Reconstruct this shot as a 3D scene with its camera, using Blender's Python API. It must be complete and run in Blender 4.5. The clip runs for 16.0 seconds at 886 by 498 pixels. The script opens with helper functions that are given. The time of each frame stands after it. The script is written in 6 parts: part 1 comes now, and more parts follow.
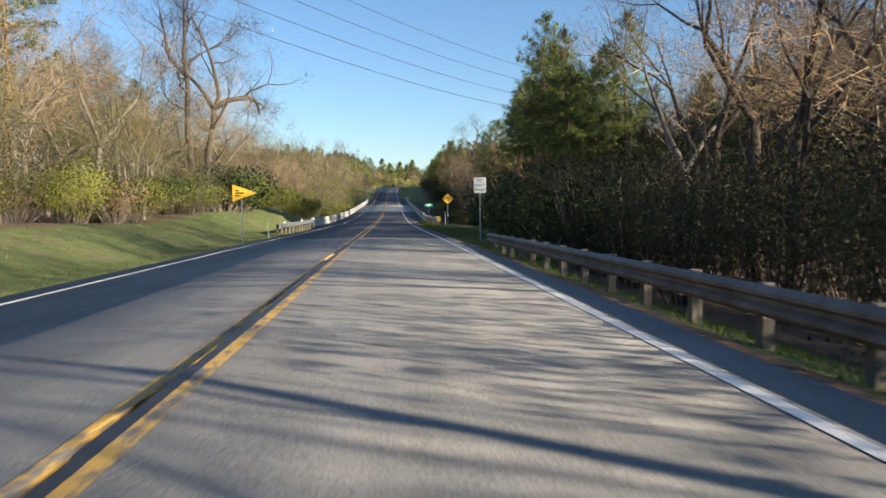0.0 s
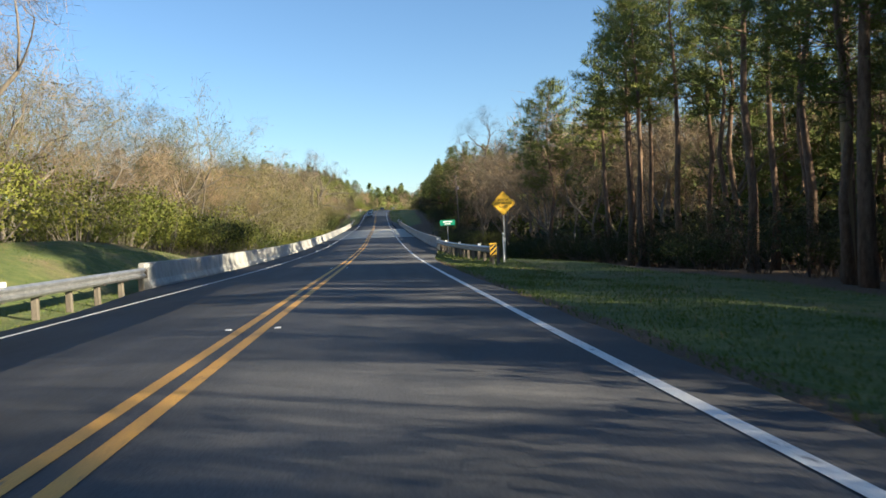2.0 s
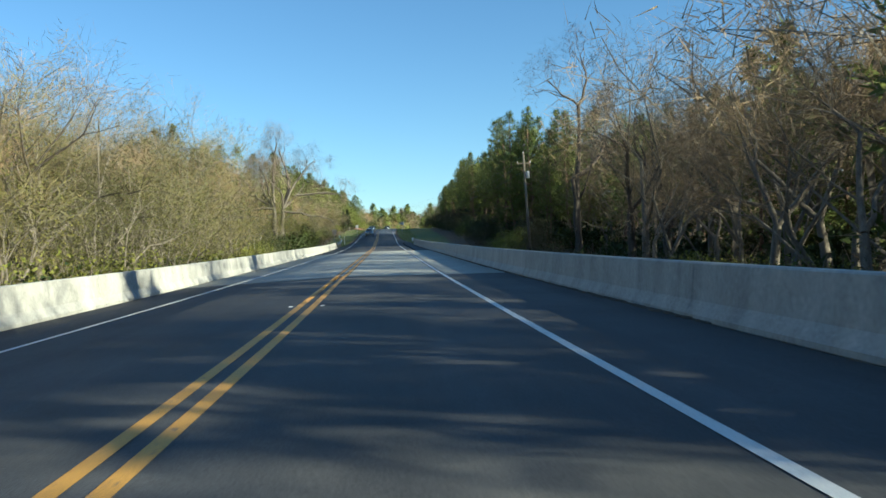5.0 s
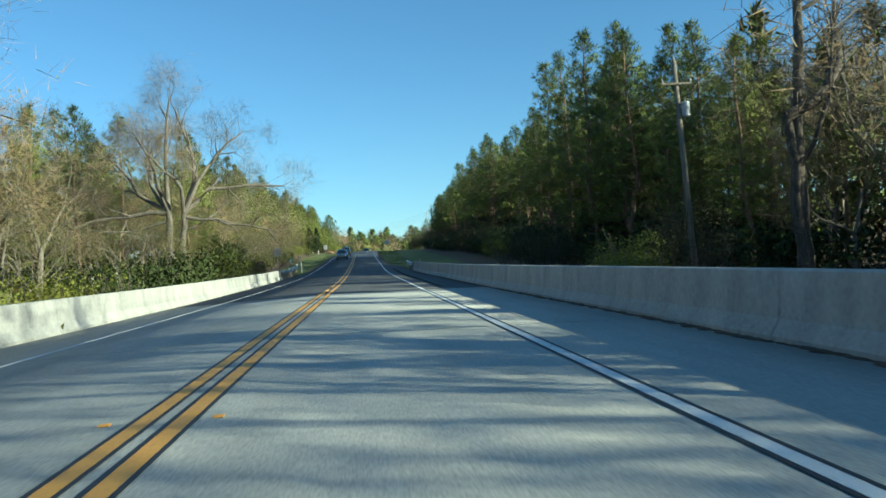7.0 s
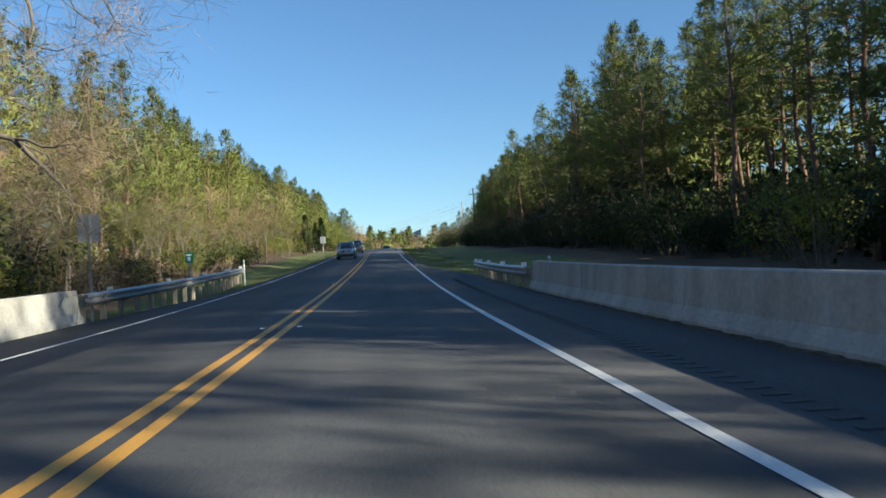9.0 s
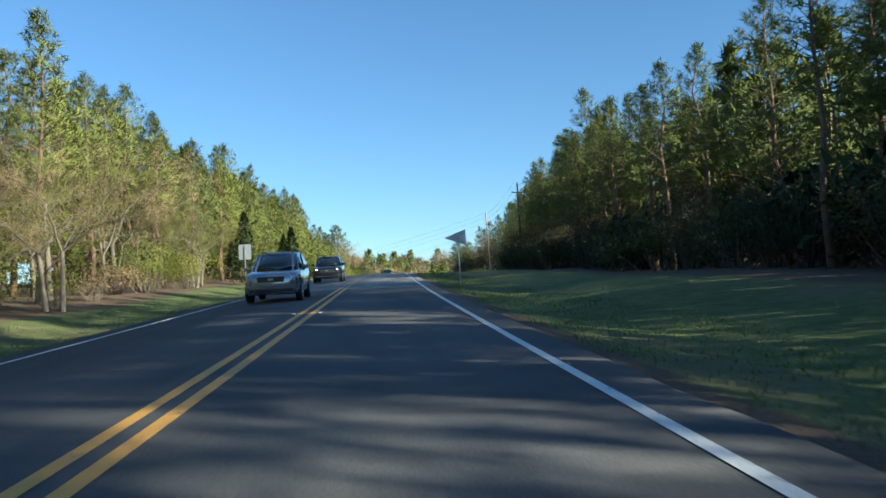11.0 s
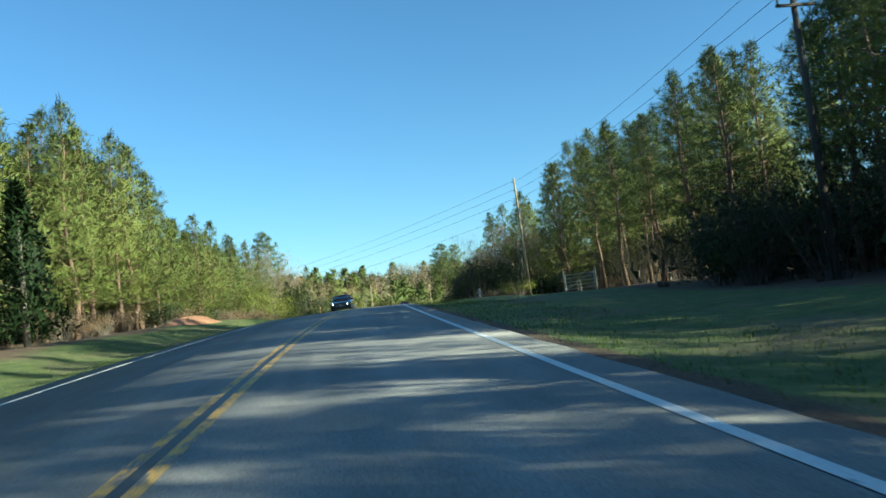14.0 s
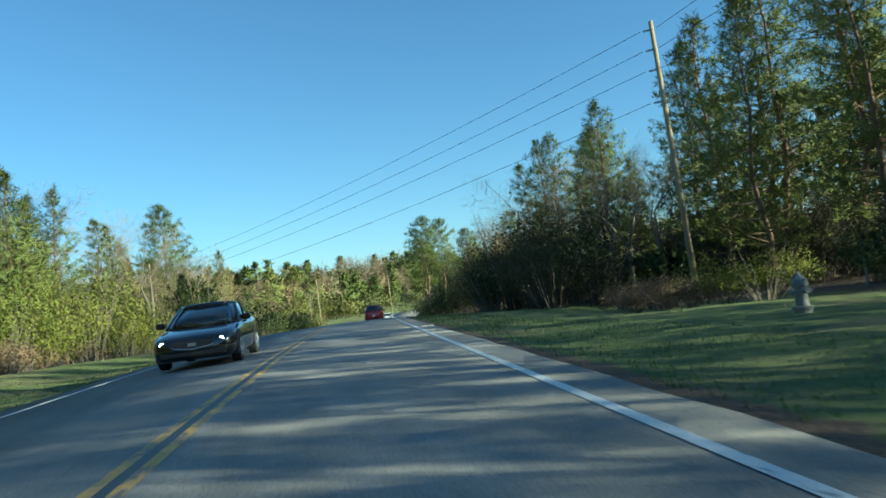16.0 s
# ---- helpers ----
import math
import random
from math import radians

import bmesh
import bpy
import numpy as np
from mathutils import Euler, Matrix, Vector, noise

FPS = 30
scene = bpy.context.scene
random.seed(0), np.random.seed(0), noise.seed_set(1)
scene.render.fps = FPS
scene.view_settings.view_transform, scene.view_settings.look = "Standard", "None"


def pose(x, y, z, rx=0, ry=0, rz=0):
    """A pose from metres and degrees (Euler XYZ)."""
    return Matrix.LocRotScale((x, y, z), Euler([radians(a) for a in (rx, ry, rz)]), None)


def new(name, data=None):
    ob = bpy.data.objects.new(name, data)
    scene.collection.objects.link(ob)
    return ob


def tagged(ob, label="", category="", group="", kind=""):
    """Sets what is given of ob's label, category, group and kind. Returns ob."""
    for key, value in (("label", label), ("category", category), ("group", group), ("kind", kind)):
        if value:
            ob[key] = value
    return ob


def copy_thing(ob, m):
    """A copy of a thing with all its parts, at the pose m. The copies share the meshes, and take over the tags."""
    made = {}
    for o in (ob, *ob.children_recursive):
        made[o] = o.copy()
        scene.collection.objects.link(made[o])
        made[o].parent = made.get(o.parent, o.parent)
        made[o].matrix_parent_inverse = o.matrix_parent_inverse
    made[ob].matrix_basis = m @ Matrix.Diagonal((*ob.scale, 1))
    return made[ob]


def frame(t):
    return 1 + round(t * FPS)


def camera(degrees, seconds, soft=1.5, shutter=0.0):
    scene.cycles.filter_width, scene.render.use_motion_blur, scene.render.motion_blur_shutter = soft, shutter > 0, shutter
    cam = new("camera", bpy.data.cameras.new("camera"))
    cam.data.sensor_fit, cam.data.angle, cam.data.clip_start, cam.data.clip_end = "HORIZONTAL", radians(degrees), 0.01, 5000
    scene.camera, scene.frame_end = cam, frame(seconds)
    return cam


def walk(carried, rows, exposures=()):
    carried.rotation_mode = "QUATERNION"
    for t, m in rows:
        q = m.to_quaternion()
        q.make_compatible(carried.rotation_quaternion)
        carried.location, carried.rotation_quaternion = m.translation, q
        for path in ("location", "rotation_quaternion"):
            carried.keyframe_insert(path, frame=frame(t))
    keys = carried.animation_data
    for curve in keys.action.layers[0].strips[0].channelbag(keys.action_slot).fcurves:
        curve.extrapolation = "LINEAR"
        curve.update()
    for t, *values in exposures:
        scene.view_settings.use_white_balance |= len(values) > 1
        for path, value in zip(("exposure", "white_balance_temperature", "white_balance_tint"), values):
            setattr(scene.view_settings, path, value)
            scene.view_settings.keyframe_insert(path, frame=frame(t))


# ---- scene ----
cam = camera(57.5, 16.0, soft=1.6, shutter=0.07)
# seconds, x, y, z, yaw, pitch, roll
PATH = [
    (0.0, 1.414, -0.0, 1.086, -3.83, -3.17, 0.56),
    (0.5, 1.466, 13.098, 0.956, -3.66, -3.04, -0.62),
    (1.0, 1.511, 25.972, 0.837, -5.04, -2.92, 2.29),
    (1.5, 1.587, 38.797, 0.693, -5.1, -2.06, 2.53),
    (2.0, 1.664, 51.46, 0.535, -4.57, -1.44, 2.79),
    (2.5, 1.633, 64.352, 0.422, -4.63, -1.97, 3.17),
    (3.0, 1.654, 77.229, 0.25, -4.87, -1.62, 3.91),
    (5.5, 1.896, 141.771, 0.609, -4.33, 0.46, 2.5),
    (6.0, 1.897, 154.607, 0.809, -5.2, 0.04, 3.07),
    (6.5, 1.915, 167.514, 1.076, -5.94, 1.42, 5.15),
    (7.0, 1.977, 180.422, 1.392, -5.75, 1.97, 3.95),
    (7.5, 2.117, 193.242, 1.685, -5.47, 1.92, 2.99),
    (8.0, 2.28, 206.123, 2.015, -5.09, 1.73, 3.02),
    (8.5, 2.379, 219.069, 2.338, -4.58, 1.69, 2.78),
    (9.0, 2.451, 232.241, 2.651, -4.29, 2.18, 3.53),
    (11.5, 2.68, 297.044, 5.492, -4.33, 4.29, 3.23),
    (12.0, 2.554, 309.877, 6.225, -4.42, 4.52, 3.07),
    (12.5, 2.568, 322.551, 6.983, -5.23, 4.36, 3.37),
    (13.0, 2.653, 335.073, 7.651, -6.44, 5.19, 4.52),
    (13.5, 2.78, 347.434, 8.37, -7.24, 5.19, 5.87),
    (14.0, 2.974, 359.829, 9.039, -7.72, 4.67, 6.9),
    (14.5, 3.326, 372.556, 9.67, -8.84, 4.37, 7.4),
    (15.0, 3.873, 385.568, 10.255, -9.96, 4.18, 7.52),
    (15.5, 4.621, 399.112, 10.771, -11.1, 3.92, 7.47),
    (16.0, 5.677, 413.509, 11.183, -11.51, 3.88, 7.51),
]
# seconds, stops, kelvin, tint
EXPOSURES = [(0.0, 1.45, 5700, 9), (1.5, 1.6, 5800, 8), (3.0, 1.46, 5450, 3), (5.5, 1.46, 5150, -9), (7.0, 1.38, 4980, -15), (9.0, 1.38, 5350, 3), (11.5, 1.54, 5080, -3), (12.5, 1.52, 4980, -6), (14.0, 1.53, 4930, -13), (16.0, 1.44, 4960, -16)]
walk(cam, [(t, pose(x, y, z, 90 + pitch, roll, yaw)) for t, x, y, z, yaw, pitch, roll in PATH], EXPOSURES)

# ---- world and sun ----
SUN_DIR = Vector((0.86, -0.51, 0.0)).normalized()
SUN_ELEV = radians(18.5)
world = bpy.data.worlds.new("sky_world")
scene.world = world
world.use_nodes = True
wn = world.node_tree.nodes
sky = wn.new("ShaderNodeTexSky")
sky.sky_type = 'NISHITA'
sky.sun_disc = False
sky.sun_elevation = SUN_ELEV
sky.sun_rotation = math.atan2(SUN_DIR.x, SUN_DIR.y)
sky.air_density, sky.dust_density, sky.ozone_density = 1.0, 0.15, 2.6
wn["Background"].inputs["Strength"].default_value = 0.058
world.node_tree.links.new(sky.outputs[0], wn["Background"].inputs["Color"])
sun = new("sun", bpy.data.lights.new("sun", 'SUN'))
sun.data.energy, sun.data.angle, sun.data.color = 5.0, radians(0.55), (1.0, 0.80, 0.53)
to_sun = SUN_DIR * math.cos(SUN_ELEV) + Vector((0, 0, math.sin(SUN_ELEV)))
sun.rotation_euler = to_sun.to_track_quat("Z", "Y").to_euler()
sun.location = (60, -60, 60)

# ---- the road's line: centre and height every 31.8 m ----
KNOT0, KNOT = -31.8, 31.8
CENTRE = np.array([-0.16, 0.0, -0.02, -0.09, -0.01, 0.18, 0.3, 0.46, 0.62, 0.62, 0.78, 0.86, 1.26, 2.15, 3.99, 6.89, 10.71, 15.37, 20.82, 27.04, 33.99, 41.65])
HEIGHT = np.array([0.34, 0.01, -0.29, -0.64, -0.87, -0.71, -0.17, 0.58, 1.35, 2.32, 3.85, 5.62, 7.45, 9.01, 10.13, 10.68, 10.72, 9.9, 9.4, 9.2, 9.5, 10.4])


def spline(k, y):
    n = len(k)
    s = np.clip((np.asarray(y, float) - KNOT0) / KNOT, 0, n - 1.001)
    i = s.astype(int)
    f = s - i
    g = lambda j: k[np.clip(j, 0, n - 1)]
    p1, p2 = g(i), g(i + 1)
    p0 = np.where(i > 0, g(i - 1), 2 * p1 - p2)
    p3 = np.where(i + 2 < n, g(i + 2), 2 * p2 - p1)
    return p1 + 0.5 * f * ((p2 - p0) + f * ((2 * p0 - 5 * p1 + 4 * p2 - p3) + f * (3 * (p1 - p2) + p3 - p0)))


Y_END = KNOT0 + KNOT * (len(CENTRE) - 1)


def cx(y):
    y = np.asarray(y, float)
    return spline(CENTRE, y) + np.maximum(y - Y_END, 0) * 0.27


def rz(y):
    return spline(HEIGHT, y)


CROWN = 0.024
EDGE = 3.71          # from the centre line to the white edge lines
DECK0, DECK1 = 158.0, 210.8
BAR_L, BAR_R = -5.75, 6.3


def paved(l, y):
    return rz(y) - CROWN * np.abs(l)


def smooth(a, b, x):
    t = np.clip((np.asarray(x, float) - a) / (b - a), 0, 1)
    return t * t * (3 - 2 * t)


# height of the ground against the road, out from the centre, at stretches along it
RIGHT_OUT = [0, 4.6, 5.6, 7.0, 9.0, 12.0, 16.0, 24.0, 60.0]
LEFT_OUT = [0, 4.6, 5.8, 7.2, 9.0, 11.5, 15.0, 24.0, 60.0]
RIGHT_KEYS = [
    (-40, [-.3, -.2, -.45, -1.0, -1.7, -2.0, -2.0, -2.0, -1.0]),
    (28, [-.3, -.2, -.45, -.9, -1.5, -1.9, -2.0, -2.0, -1.0]),
    (46, [-.3, -.2, -.28, -.35, -.55, -.8, -1.2, -1.5, -1.0]),
    (90, [-.3, -.22, -.3, -.4, -.5, -.6, -1.1, -1.7, -1.4]),
    (112, [-.3, -.22, -.3, -.5, -.9, -1.3, -1.8, -2.2, -1.8]),
    (146, [-.6, -.6, -.8, -2.0, -3.0, -3.4, -3.5, -3.2, -2.0]),
    (156, [-3.0, -3.0, -3.0, -3.4, -3.6, -3.7, -3.7, -3.4, -2.0]),
    (213, [-3.0, -3.0, -3.0, -3.4, -3.6, -3.6, -3.5, -3.0, -2.0]),
    (224, [-.6, -.6, -.8, -2.0, -2.4, -2.2, -1.8, -1.5, -1.0]),
    (252, [-.3, -.2, -.3, -.5, -.6, -.35, -.3, -.4, 0]),
    (290, [-.3, -.2, -.35, -.5, -.35, 0, .1, .2, .8]),
    (350, [-.3, -.2, -.3, -.45, -.4, -.25, -.35, -.5, .6]),
    (400, [-.3, -.2, -.28, -.32, -.35, -.45, -.6, -.8, .4]),
    (427, [-.3, -.2, -.3, -.36, -.36, -.45, -.7, -.85, .4]),
    (450, [-.3, -.2, -.3, -.38, -.5, -.75, -1.0, -1.1, .2]),
    (580, [-.3, -.2, -.3, -.4, -.2, 0, .4, 1.0, 2.0]),
]
LEFT_KEYS = [
    (-40, [-.3, -.2, -.35, -.3, .1, .4, .5, .8, 2.0]),
    (40, [-.3, -.2, -.4, -.35, .15, .6, .8, 1.0, 2.0]),
    (70, [-.3, -.2, -.4, -.3, .7, 1.3, 1.2, 1.0, 2.0]),
    (84, [-.3, -.2, -.4, -.2, 1.0, 1.7, 1.4, .8, 1.0]),
    (108, [-.3, -.2, -.4, -.6, 0, .6, .2, -.6, -.5]),
    (146, [-.6, -.6, -1.0, -1.8, -2.2, -2.2, -2.2, -2.0, -1.2]),
    (156, [-3.0, -3.0, -3.0, -3.2, -3.4, -3.4, -3.2, -2.8, -1.6]),
    (213, [-3.0, -3.0, -3.0, -3.0, -3.0, -2.8, -2.6, -2.2, -1.2]),
    (226, [-.6, -.6, -.8, -1.4, -1.6, -1.6, -1.4, -1.0, 0]),
    (252, [-.3, -.2, -.35, -.6, -.7, -.6, -.5, -.3, 1.0]),
    (290, [-.3, -.2, -.4, -.45, -.2, 0, .1, .3, 2.0]),
    (380, [-.3, -.2, -.4, -.45, -.1, .1, .2, .4, 2.0]),
    (418, [-.3, -.2, -.35, -.3, .1, .35, .2, .2, 1.5]),
    (470, [-.3, -.2, -.25, -.3, -.3, -.3, -.5, -.8, 0]),
    (580, [-.3, -.2, -.3, -.4, -.5, -.6, -.8, 0, 2.0]),
]


def side_height(l, y, out, keys):
    ys = np.array([k[0] for k in keys], float)
    yc = np.clip(y, ys[0], ys[-1] - 1e-3)
    i = np.clip(np.searchsorted(ys, yc, side="right") - 1, 0, len(ys) - 2)
    s = (yc - ys[i]) / (ys[i + 1] - ys[i])
    s = s * s * (3 - 2 * s)
    table = np.array([np.interp(l, out, k[1]) for k in keys])
    return np.take_along_axis(table, i[None], 0)[0] * (1 - s) + np.take_along_axis(table, i[None] + 1, 0)[0] * s


def ground_z(l, y):
    l, y = np.broadcast_arrays(np.asarray(l, float), np.asarray(y, float))
    shape = l.shape
    l, y = l.ravel(), y.ravel()
    h = np.where(l >= 0, side_height(np.abs(l), y, RIGHT_OUT, RIGHT_KEYS), side_height(np.abs(l), y, LEFT_OUT, LEFT_KEYS))
    far = smooth(60, 260, np.abs(l)) * 5.0 * (1 + np.sin(l * 0.011 + 1.3) * np.cos(y * 0.006))
    hill = smooth(740, 1100, y) * 27.0 + smooth(1050, 2400, y) * 14.0
    bumps = (np.sin(l * 0.9 + y * 0.37) * np.sin(y * 0.61 - l * 0.3) * 0.05 + np.sin(l * 0.33 - y * 0.21) * 0.08) * smooth(5.0, 9.0, np.abs(l))
    return (rz(y) + h + far + hill + bumps).reshape(shape)


def spot(l, y, up=0.0):
    """A point on the ground l to the right of the road's centre."""
    return Vector((float(cx(y)) + l, y, float(ground_z(l, y)) + up))


def above(l, y, h):
    """A point h above the road's crown line."""
    return Vector((float(cx(y)) + l, y, float(rz(y)) + h))


# ---- materials ----
def material(name, build, rough=0.8, metal=0.0):
    mat = bpy.data.materials.new(name)
    mat.use_nodes = True
    nt = mat.node_tree
    bsdf = nt.nodes["Principled BSDF"]
    bsdf.inputs["Roughness"].default_value = rough
    bsdf.inputs["Metallic"].default_value = metal
    build(nt, bsdf)
    return mat


def node(nt, kind, **values):
    n = nt.nodes.new(kind)
    for k, v in values.items():
        n.inputs[k.replace("_", " ")].default_value = v
    return n


def coords(nt, scale=(1, 1, 1)):
    tc = nt.nodes.new("ShaderNodeTexCoord")
    mp = nt.nodes.new("ShaderNodeMapping")
    mp.inputs["Scale"].default_value = scale
    nt.links.new(tc.outputs["Object"], mp.inputs["Vector"])
    return mp.outputs[0]


def noise_tex(nt, scale, stretch=(1, 1, 1), detail=4.0, rough=0.6):
    n = node(nt, "ShaderNodeTexNoise", Scale=scale, Detail=detail, Roughness=rough)
    nt.links.new(coords(nt, stretch), n.inputs["Vector"])
    return n.outputs["Fac"]


def ramp(nt, fac, stops):
    r = nt.nodes.new("ShaderNodeValToRGB")
    el = r.color_ramp.elements
    while len(el) < len(stops):
        el.new(0.5)
    for e, (pos, col) in zip(el, stops):
        e.position, e.color = pos, (*col, 1)
    nt.links.new(fac, r.inputs[0])
    return r.outputs[0]


def blend(nt, fac, a, b, mode='MIX'):
    m = nt.nodes.new("ShaderNodeMix")
    m.data_type, m.blend_type = 'RGBA', mode
    for sock, v in ((m.inputs[0], fac), (m.inputs[6], a), (m.inputs[7], b)):
        if hasattr(v, "is_linked"):
            nt.links.new(v, sock)
        elif isinstance(v, tuple):
            sock.default_value = (*v, 1)
        else:
            sock.default_value = v
    return m.outputs[2]


def bump(nt, bsdf, height, strength=0.3, distance=0.02):
    b = node(nt, "ShaderNodeBump", Strength=strength, Distance=distance)
    nt.links.new(height, b.inputs["Height"])
    nt.links.new(b.outputs[0], bsdf.inputs["Normal"])


def mottled(lo, hi, scale=6.0, fine=60.0, stretch=(1, 1, 1), bumps=0.2, rough=0.8, metal=0.0):
    """Two scales of variation between two colours, with fine relief."""
    def build(nt, bsdf):
        a = noise_tex(nt, scale, stretch)
        b = noise_tex(nt, fine, stretch, 3.0)
        big = ramp(nt, a, [(0.3, lo), (0.7, hi)])
        small = ramp(nt, b, [(0.3, (0.72, 0.72, 0.72)), (0.7, (1.15, 1.15, 1.15))])
        nt.links.new(blend(nt, 1.0, big, small, 'MULTIPLY'), bsdf.inputs["Base Color"])
        if bumps:
            bump(nt, bsdf, b, bumps, 0.01)
    return lambda name: material(name, build, rough, metal)


def asphalt(lo, hi, wear):
    def build(nt, bsdf):
        streak = noise_tex(nt, 1.0, (1.4, 0.05, 1), 4.0)
        patch = noise_tex(nt, 0.35, (1, 1, 1), 5.0)
        grain = noise_tex(nt, 55.0, (1, 1, 1), 2.0, 0.8)
        base = ramp(nt, streak, [(0.3, lo), (0.7, hi)])
        worn = ramp(nt, patch, [(0.35, (0.85, 0.85, 0.85)), (0.65, (wear, wear, wear))])
        spark = ramp(nt, grain, [(0.35, (0.6, 0.6, 0.6)), (0.65, (1.4, 1.4, 1.4))])
        c = blend(nt, 1.0, base, worn, 'MULTIPLY')
        nt.links.new(blend(nt, 1.0, c, spark, 'MULTIPLY'), bsdf.inputs["Base Color"])
        bump(nt, bsdf, grain, 0.35, 0.008)
    return lambda name: material(name, build, 0.82)


def foliage(name, lo, hi, through_amount=0.35, random_from='OBJECT'):
    """Leaves or needles: colour varies from plant to plant and leaf to leaf, some light passes through."""
    mat = bpy.data.materials.new(name)
    mat.use_nodes = True
    nt = mat.node_tree
    bsdf = nt.nodes["Principled BSDF"]
    geo = nt.nodes.new("ShaderNodeNewGeometry")
    info = nt.nodes.new("ShaderNodeObjectInfo")
    leaf = ramp(nt, geo.outputs["Random Per Island"], [(0.0, lo), (1.0, hi)])
    plant = ramp(nt, info.outputs["Random"], [(0.0, (0.75, 0.8, 0.8)), (1.0, (1.25, 1.15, 1.0))])
    col = blend(nt, 1.0, leaf, plant, 'MULTIPLY')
    nt.links.new(col, bsdf.inputs["Base Color"])
    bsdf.inputs["Roughness"].default_value = 0.6
    bsdf.inputs["Specular IOR Level"].default_value = 0.12
    tr = nt.nodes.new("ShaderNodeBsdfTranslucent")
    nt.links.new(col, tr.inputs["Color"])
    mix = nt.nodes.new("ShaderNodeMixShader")
    mix.inputs[0].default_value = through_amount
    nt.links.new(bsdf.outputs[0], mix.inputs[1])
    nt.links.new(tr.outputs[0], mix.inputs[2])
    nt.links.new(mix.outputs[0], nt.nodes["Material Output"].inputs["Surface"])
    return mat


def ground_build(nt, bsdf):
    att = nt.nodes.new("ShaderNodeAttribute")
    att.attribute_name = "cover"
    big = noise_tex(nt, 0.25, (1, 1, 1), 6.0)
    mid = noise_tex(nt, 2.2, (1, 1, 1), 5.0)
    fine = noise_tex(nt, 22.0, (1, 1, 1), 4.0, 0.75)
    grass = ramp(nt, mid, [(0.25, (0.055, 0.085, 0.02)), (0.5, (0.11, 0.145, 0.034)), (0.75, (0.21, 0.20, 0.066))])
    dry = ramp(nt, fine, [(0.3, (0.12, 0.08, 0.045)), (0.7, (0.30, 0.22, 0.13))])
    grass = blend(nt, ramp(nt, big, [(0.5, (0, 0, 0)), (0.72, (0.8, 0.8, 0.8))]), grass, dry)
    litter = ramp(nt, fine, [(0.3, (0.05, 0.034, 0.022)), (0.55, (0.13, 0.085, 0.05)), (0.75, (0.24, 0.17, 0.10))])
    add = nt.nodes.new("ShaderNodeMath")
    add.operation = 'ADD'
    nt.links.new(att.outputs["Fac"], add.inputs[0])
    scaled = nt.nodes.new("ShaderNodeMath")
    scaled.operation = 'MULTIPLY_ADD'
    scaled.inputs[1].default_value, scaled.inputs[2].default_value = 1.2, -0.6
    nt.links.new(mid, scaled.inputs[0])
    nt.links.new(scaled.outputs[0], add.inputs[1])
    fac = ramp(nt, add.outputs[0], [(0.4, (0, 0, 0)), (0.6, (1, 1, 1))])
    shade = ramp(nt, fine, [(0.3, (0.65, 0.65, 0.65)), (0.7, (1.25, 1.25, 1.25))])
    col = blend(nt, fac, blend(nt, 1.0, grass, shade, 'MULTIPLY'), litter)
    nt.links.new(col, bsdf.inputs["Base Color"])
    bump(nt, bsdf, fine, 0.8, 0.06)


def worn_paint(colour, under, hold):
    """Road paint with wear down to the surface below."""
    def build(nt, bsdf):
        a = noise_tex(nt, 9.0, (1, 0.35, 1), 6.0, 0.75)
        f = ramp(nt, a, [(hold - 0.06, (0, 0, 0)), (hold + 0.06, (1, 1, 1))])
        b = noise_tex(nt, 70.0, (1, 1, 1), 2.0)
        shade = ramp(nt, b, [(0.3, (0.75, 0.75, 0.75)), (0.7, (1.1, 1.1, 1.1))])
        nt.links.new(blend(nt, f, under, blend(nt, 1.0, colour, shade, 'MULTIPLY')), bsdf.inputs["Base Color"])
        bump(nt, bsdf, b, 0.2, 0.005)
    return lambda name: material(name, build, 0.6)


def glow(name, colour, strength):
    mat = bpy.data.materials.new(name)
    mat.use_nodes = True
    b = mat.node_tree.nodes["Principled BSDF"]
    b.inputs["Base Color"].default_value = (*colour, 1)
    b.inputs["Emission Color"].default_value = (*colour, 1)
    b.inputs["Emission Strength"].default_value = strength
    return mat


def plain(name, colour, rough=0.4, metal=0.0, coat=0.0, spread=0.12):
    def build(nt, bsdf):
        n = noise_tex(nt, 14.0)
        lo = tuple(c * (1 - spread) for c in colour)
        hi = tuple(min(1.0, c * (1 + spread)) for c in colour)
        nt.links.new(ramp(nt, n, [(0.3, lo), (0.7, hi)]), bsdf.inputs["Base Color"])
        bsdf.inputs["Coat Weight"].default_value = coat
    return material(name, build, rough, metal)


M_GROUND = material("verge_and_litter", ground_build, 0.95)
M_OLD = asphalt((0.17, 0.165, 0.155), (0.26, 0.25, 0.235), 1.1)("weathered_asphalt")
M_NEW = asphalt((0.042, 0.043, 0.047), (0.072, 0.072, 0.076), 1.25)("dark_asphalt")
M_DECK = mottled((0.33, 0.33, 0.30), (0.46, 0.455, 0.41), 0.8, 40, (1.6, 0.25, 1), 0.15, 0.85)("deck_concrete")
M_CONC = mottled((0.29, 0.285, 0.262), (0.46, 0.45, 0.415), 1.6, 30, (1, 1, 0.35), 0.15, 0.85)("barrier_concrete")
M_GRIT = mottled((0.16, 0.145, 0.12), (0.30, 0.27, 0.22), 4, 60, (1, 1, 1), 0.5, 0.95)("shoulder_gravel")
M_LITTER = mottled((0.035, 0.028, 0.02), (0.11, 0.085, 0.06), 9, 50, (1, 1, 1), 0.8, 0.95)("leaf_grit")
M_TAR = plain("joint_sealant", (0.025, 0.025, 0.027), 0.5)
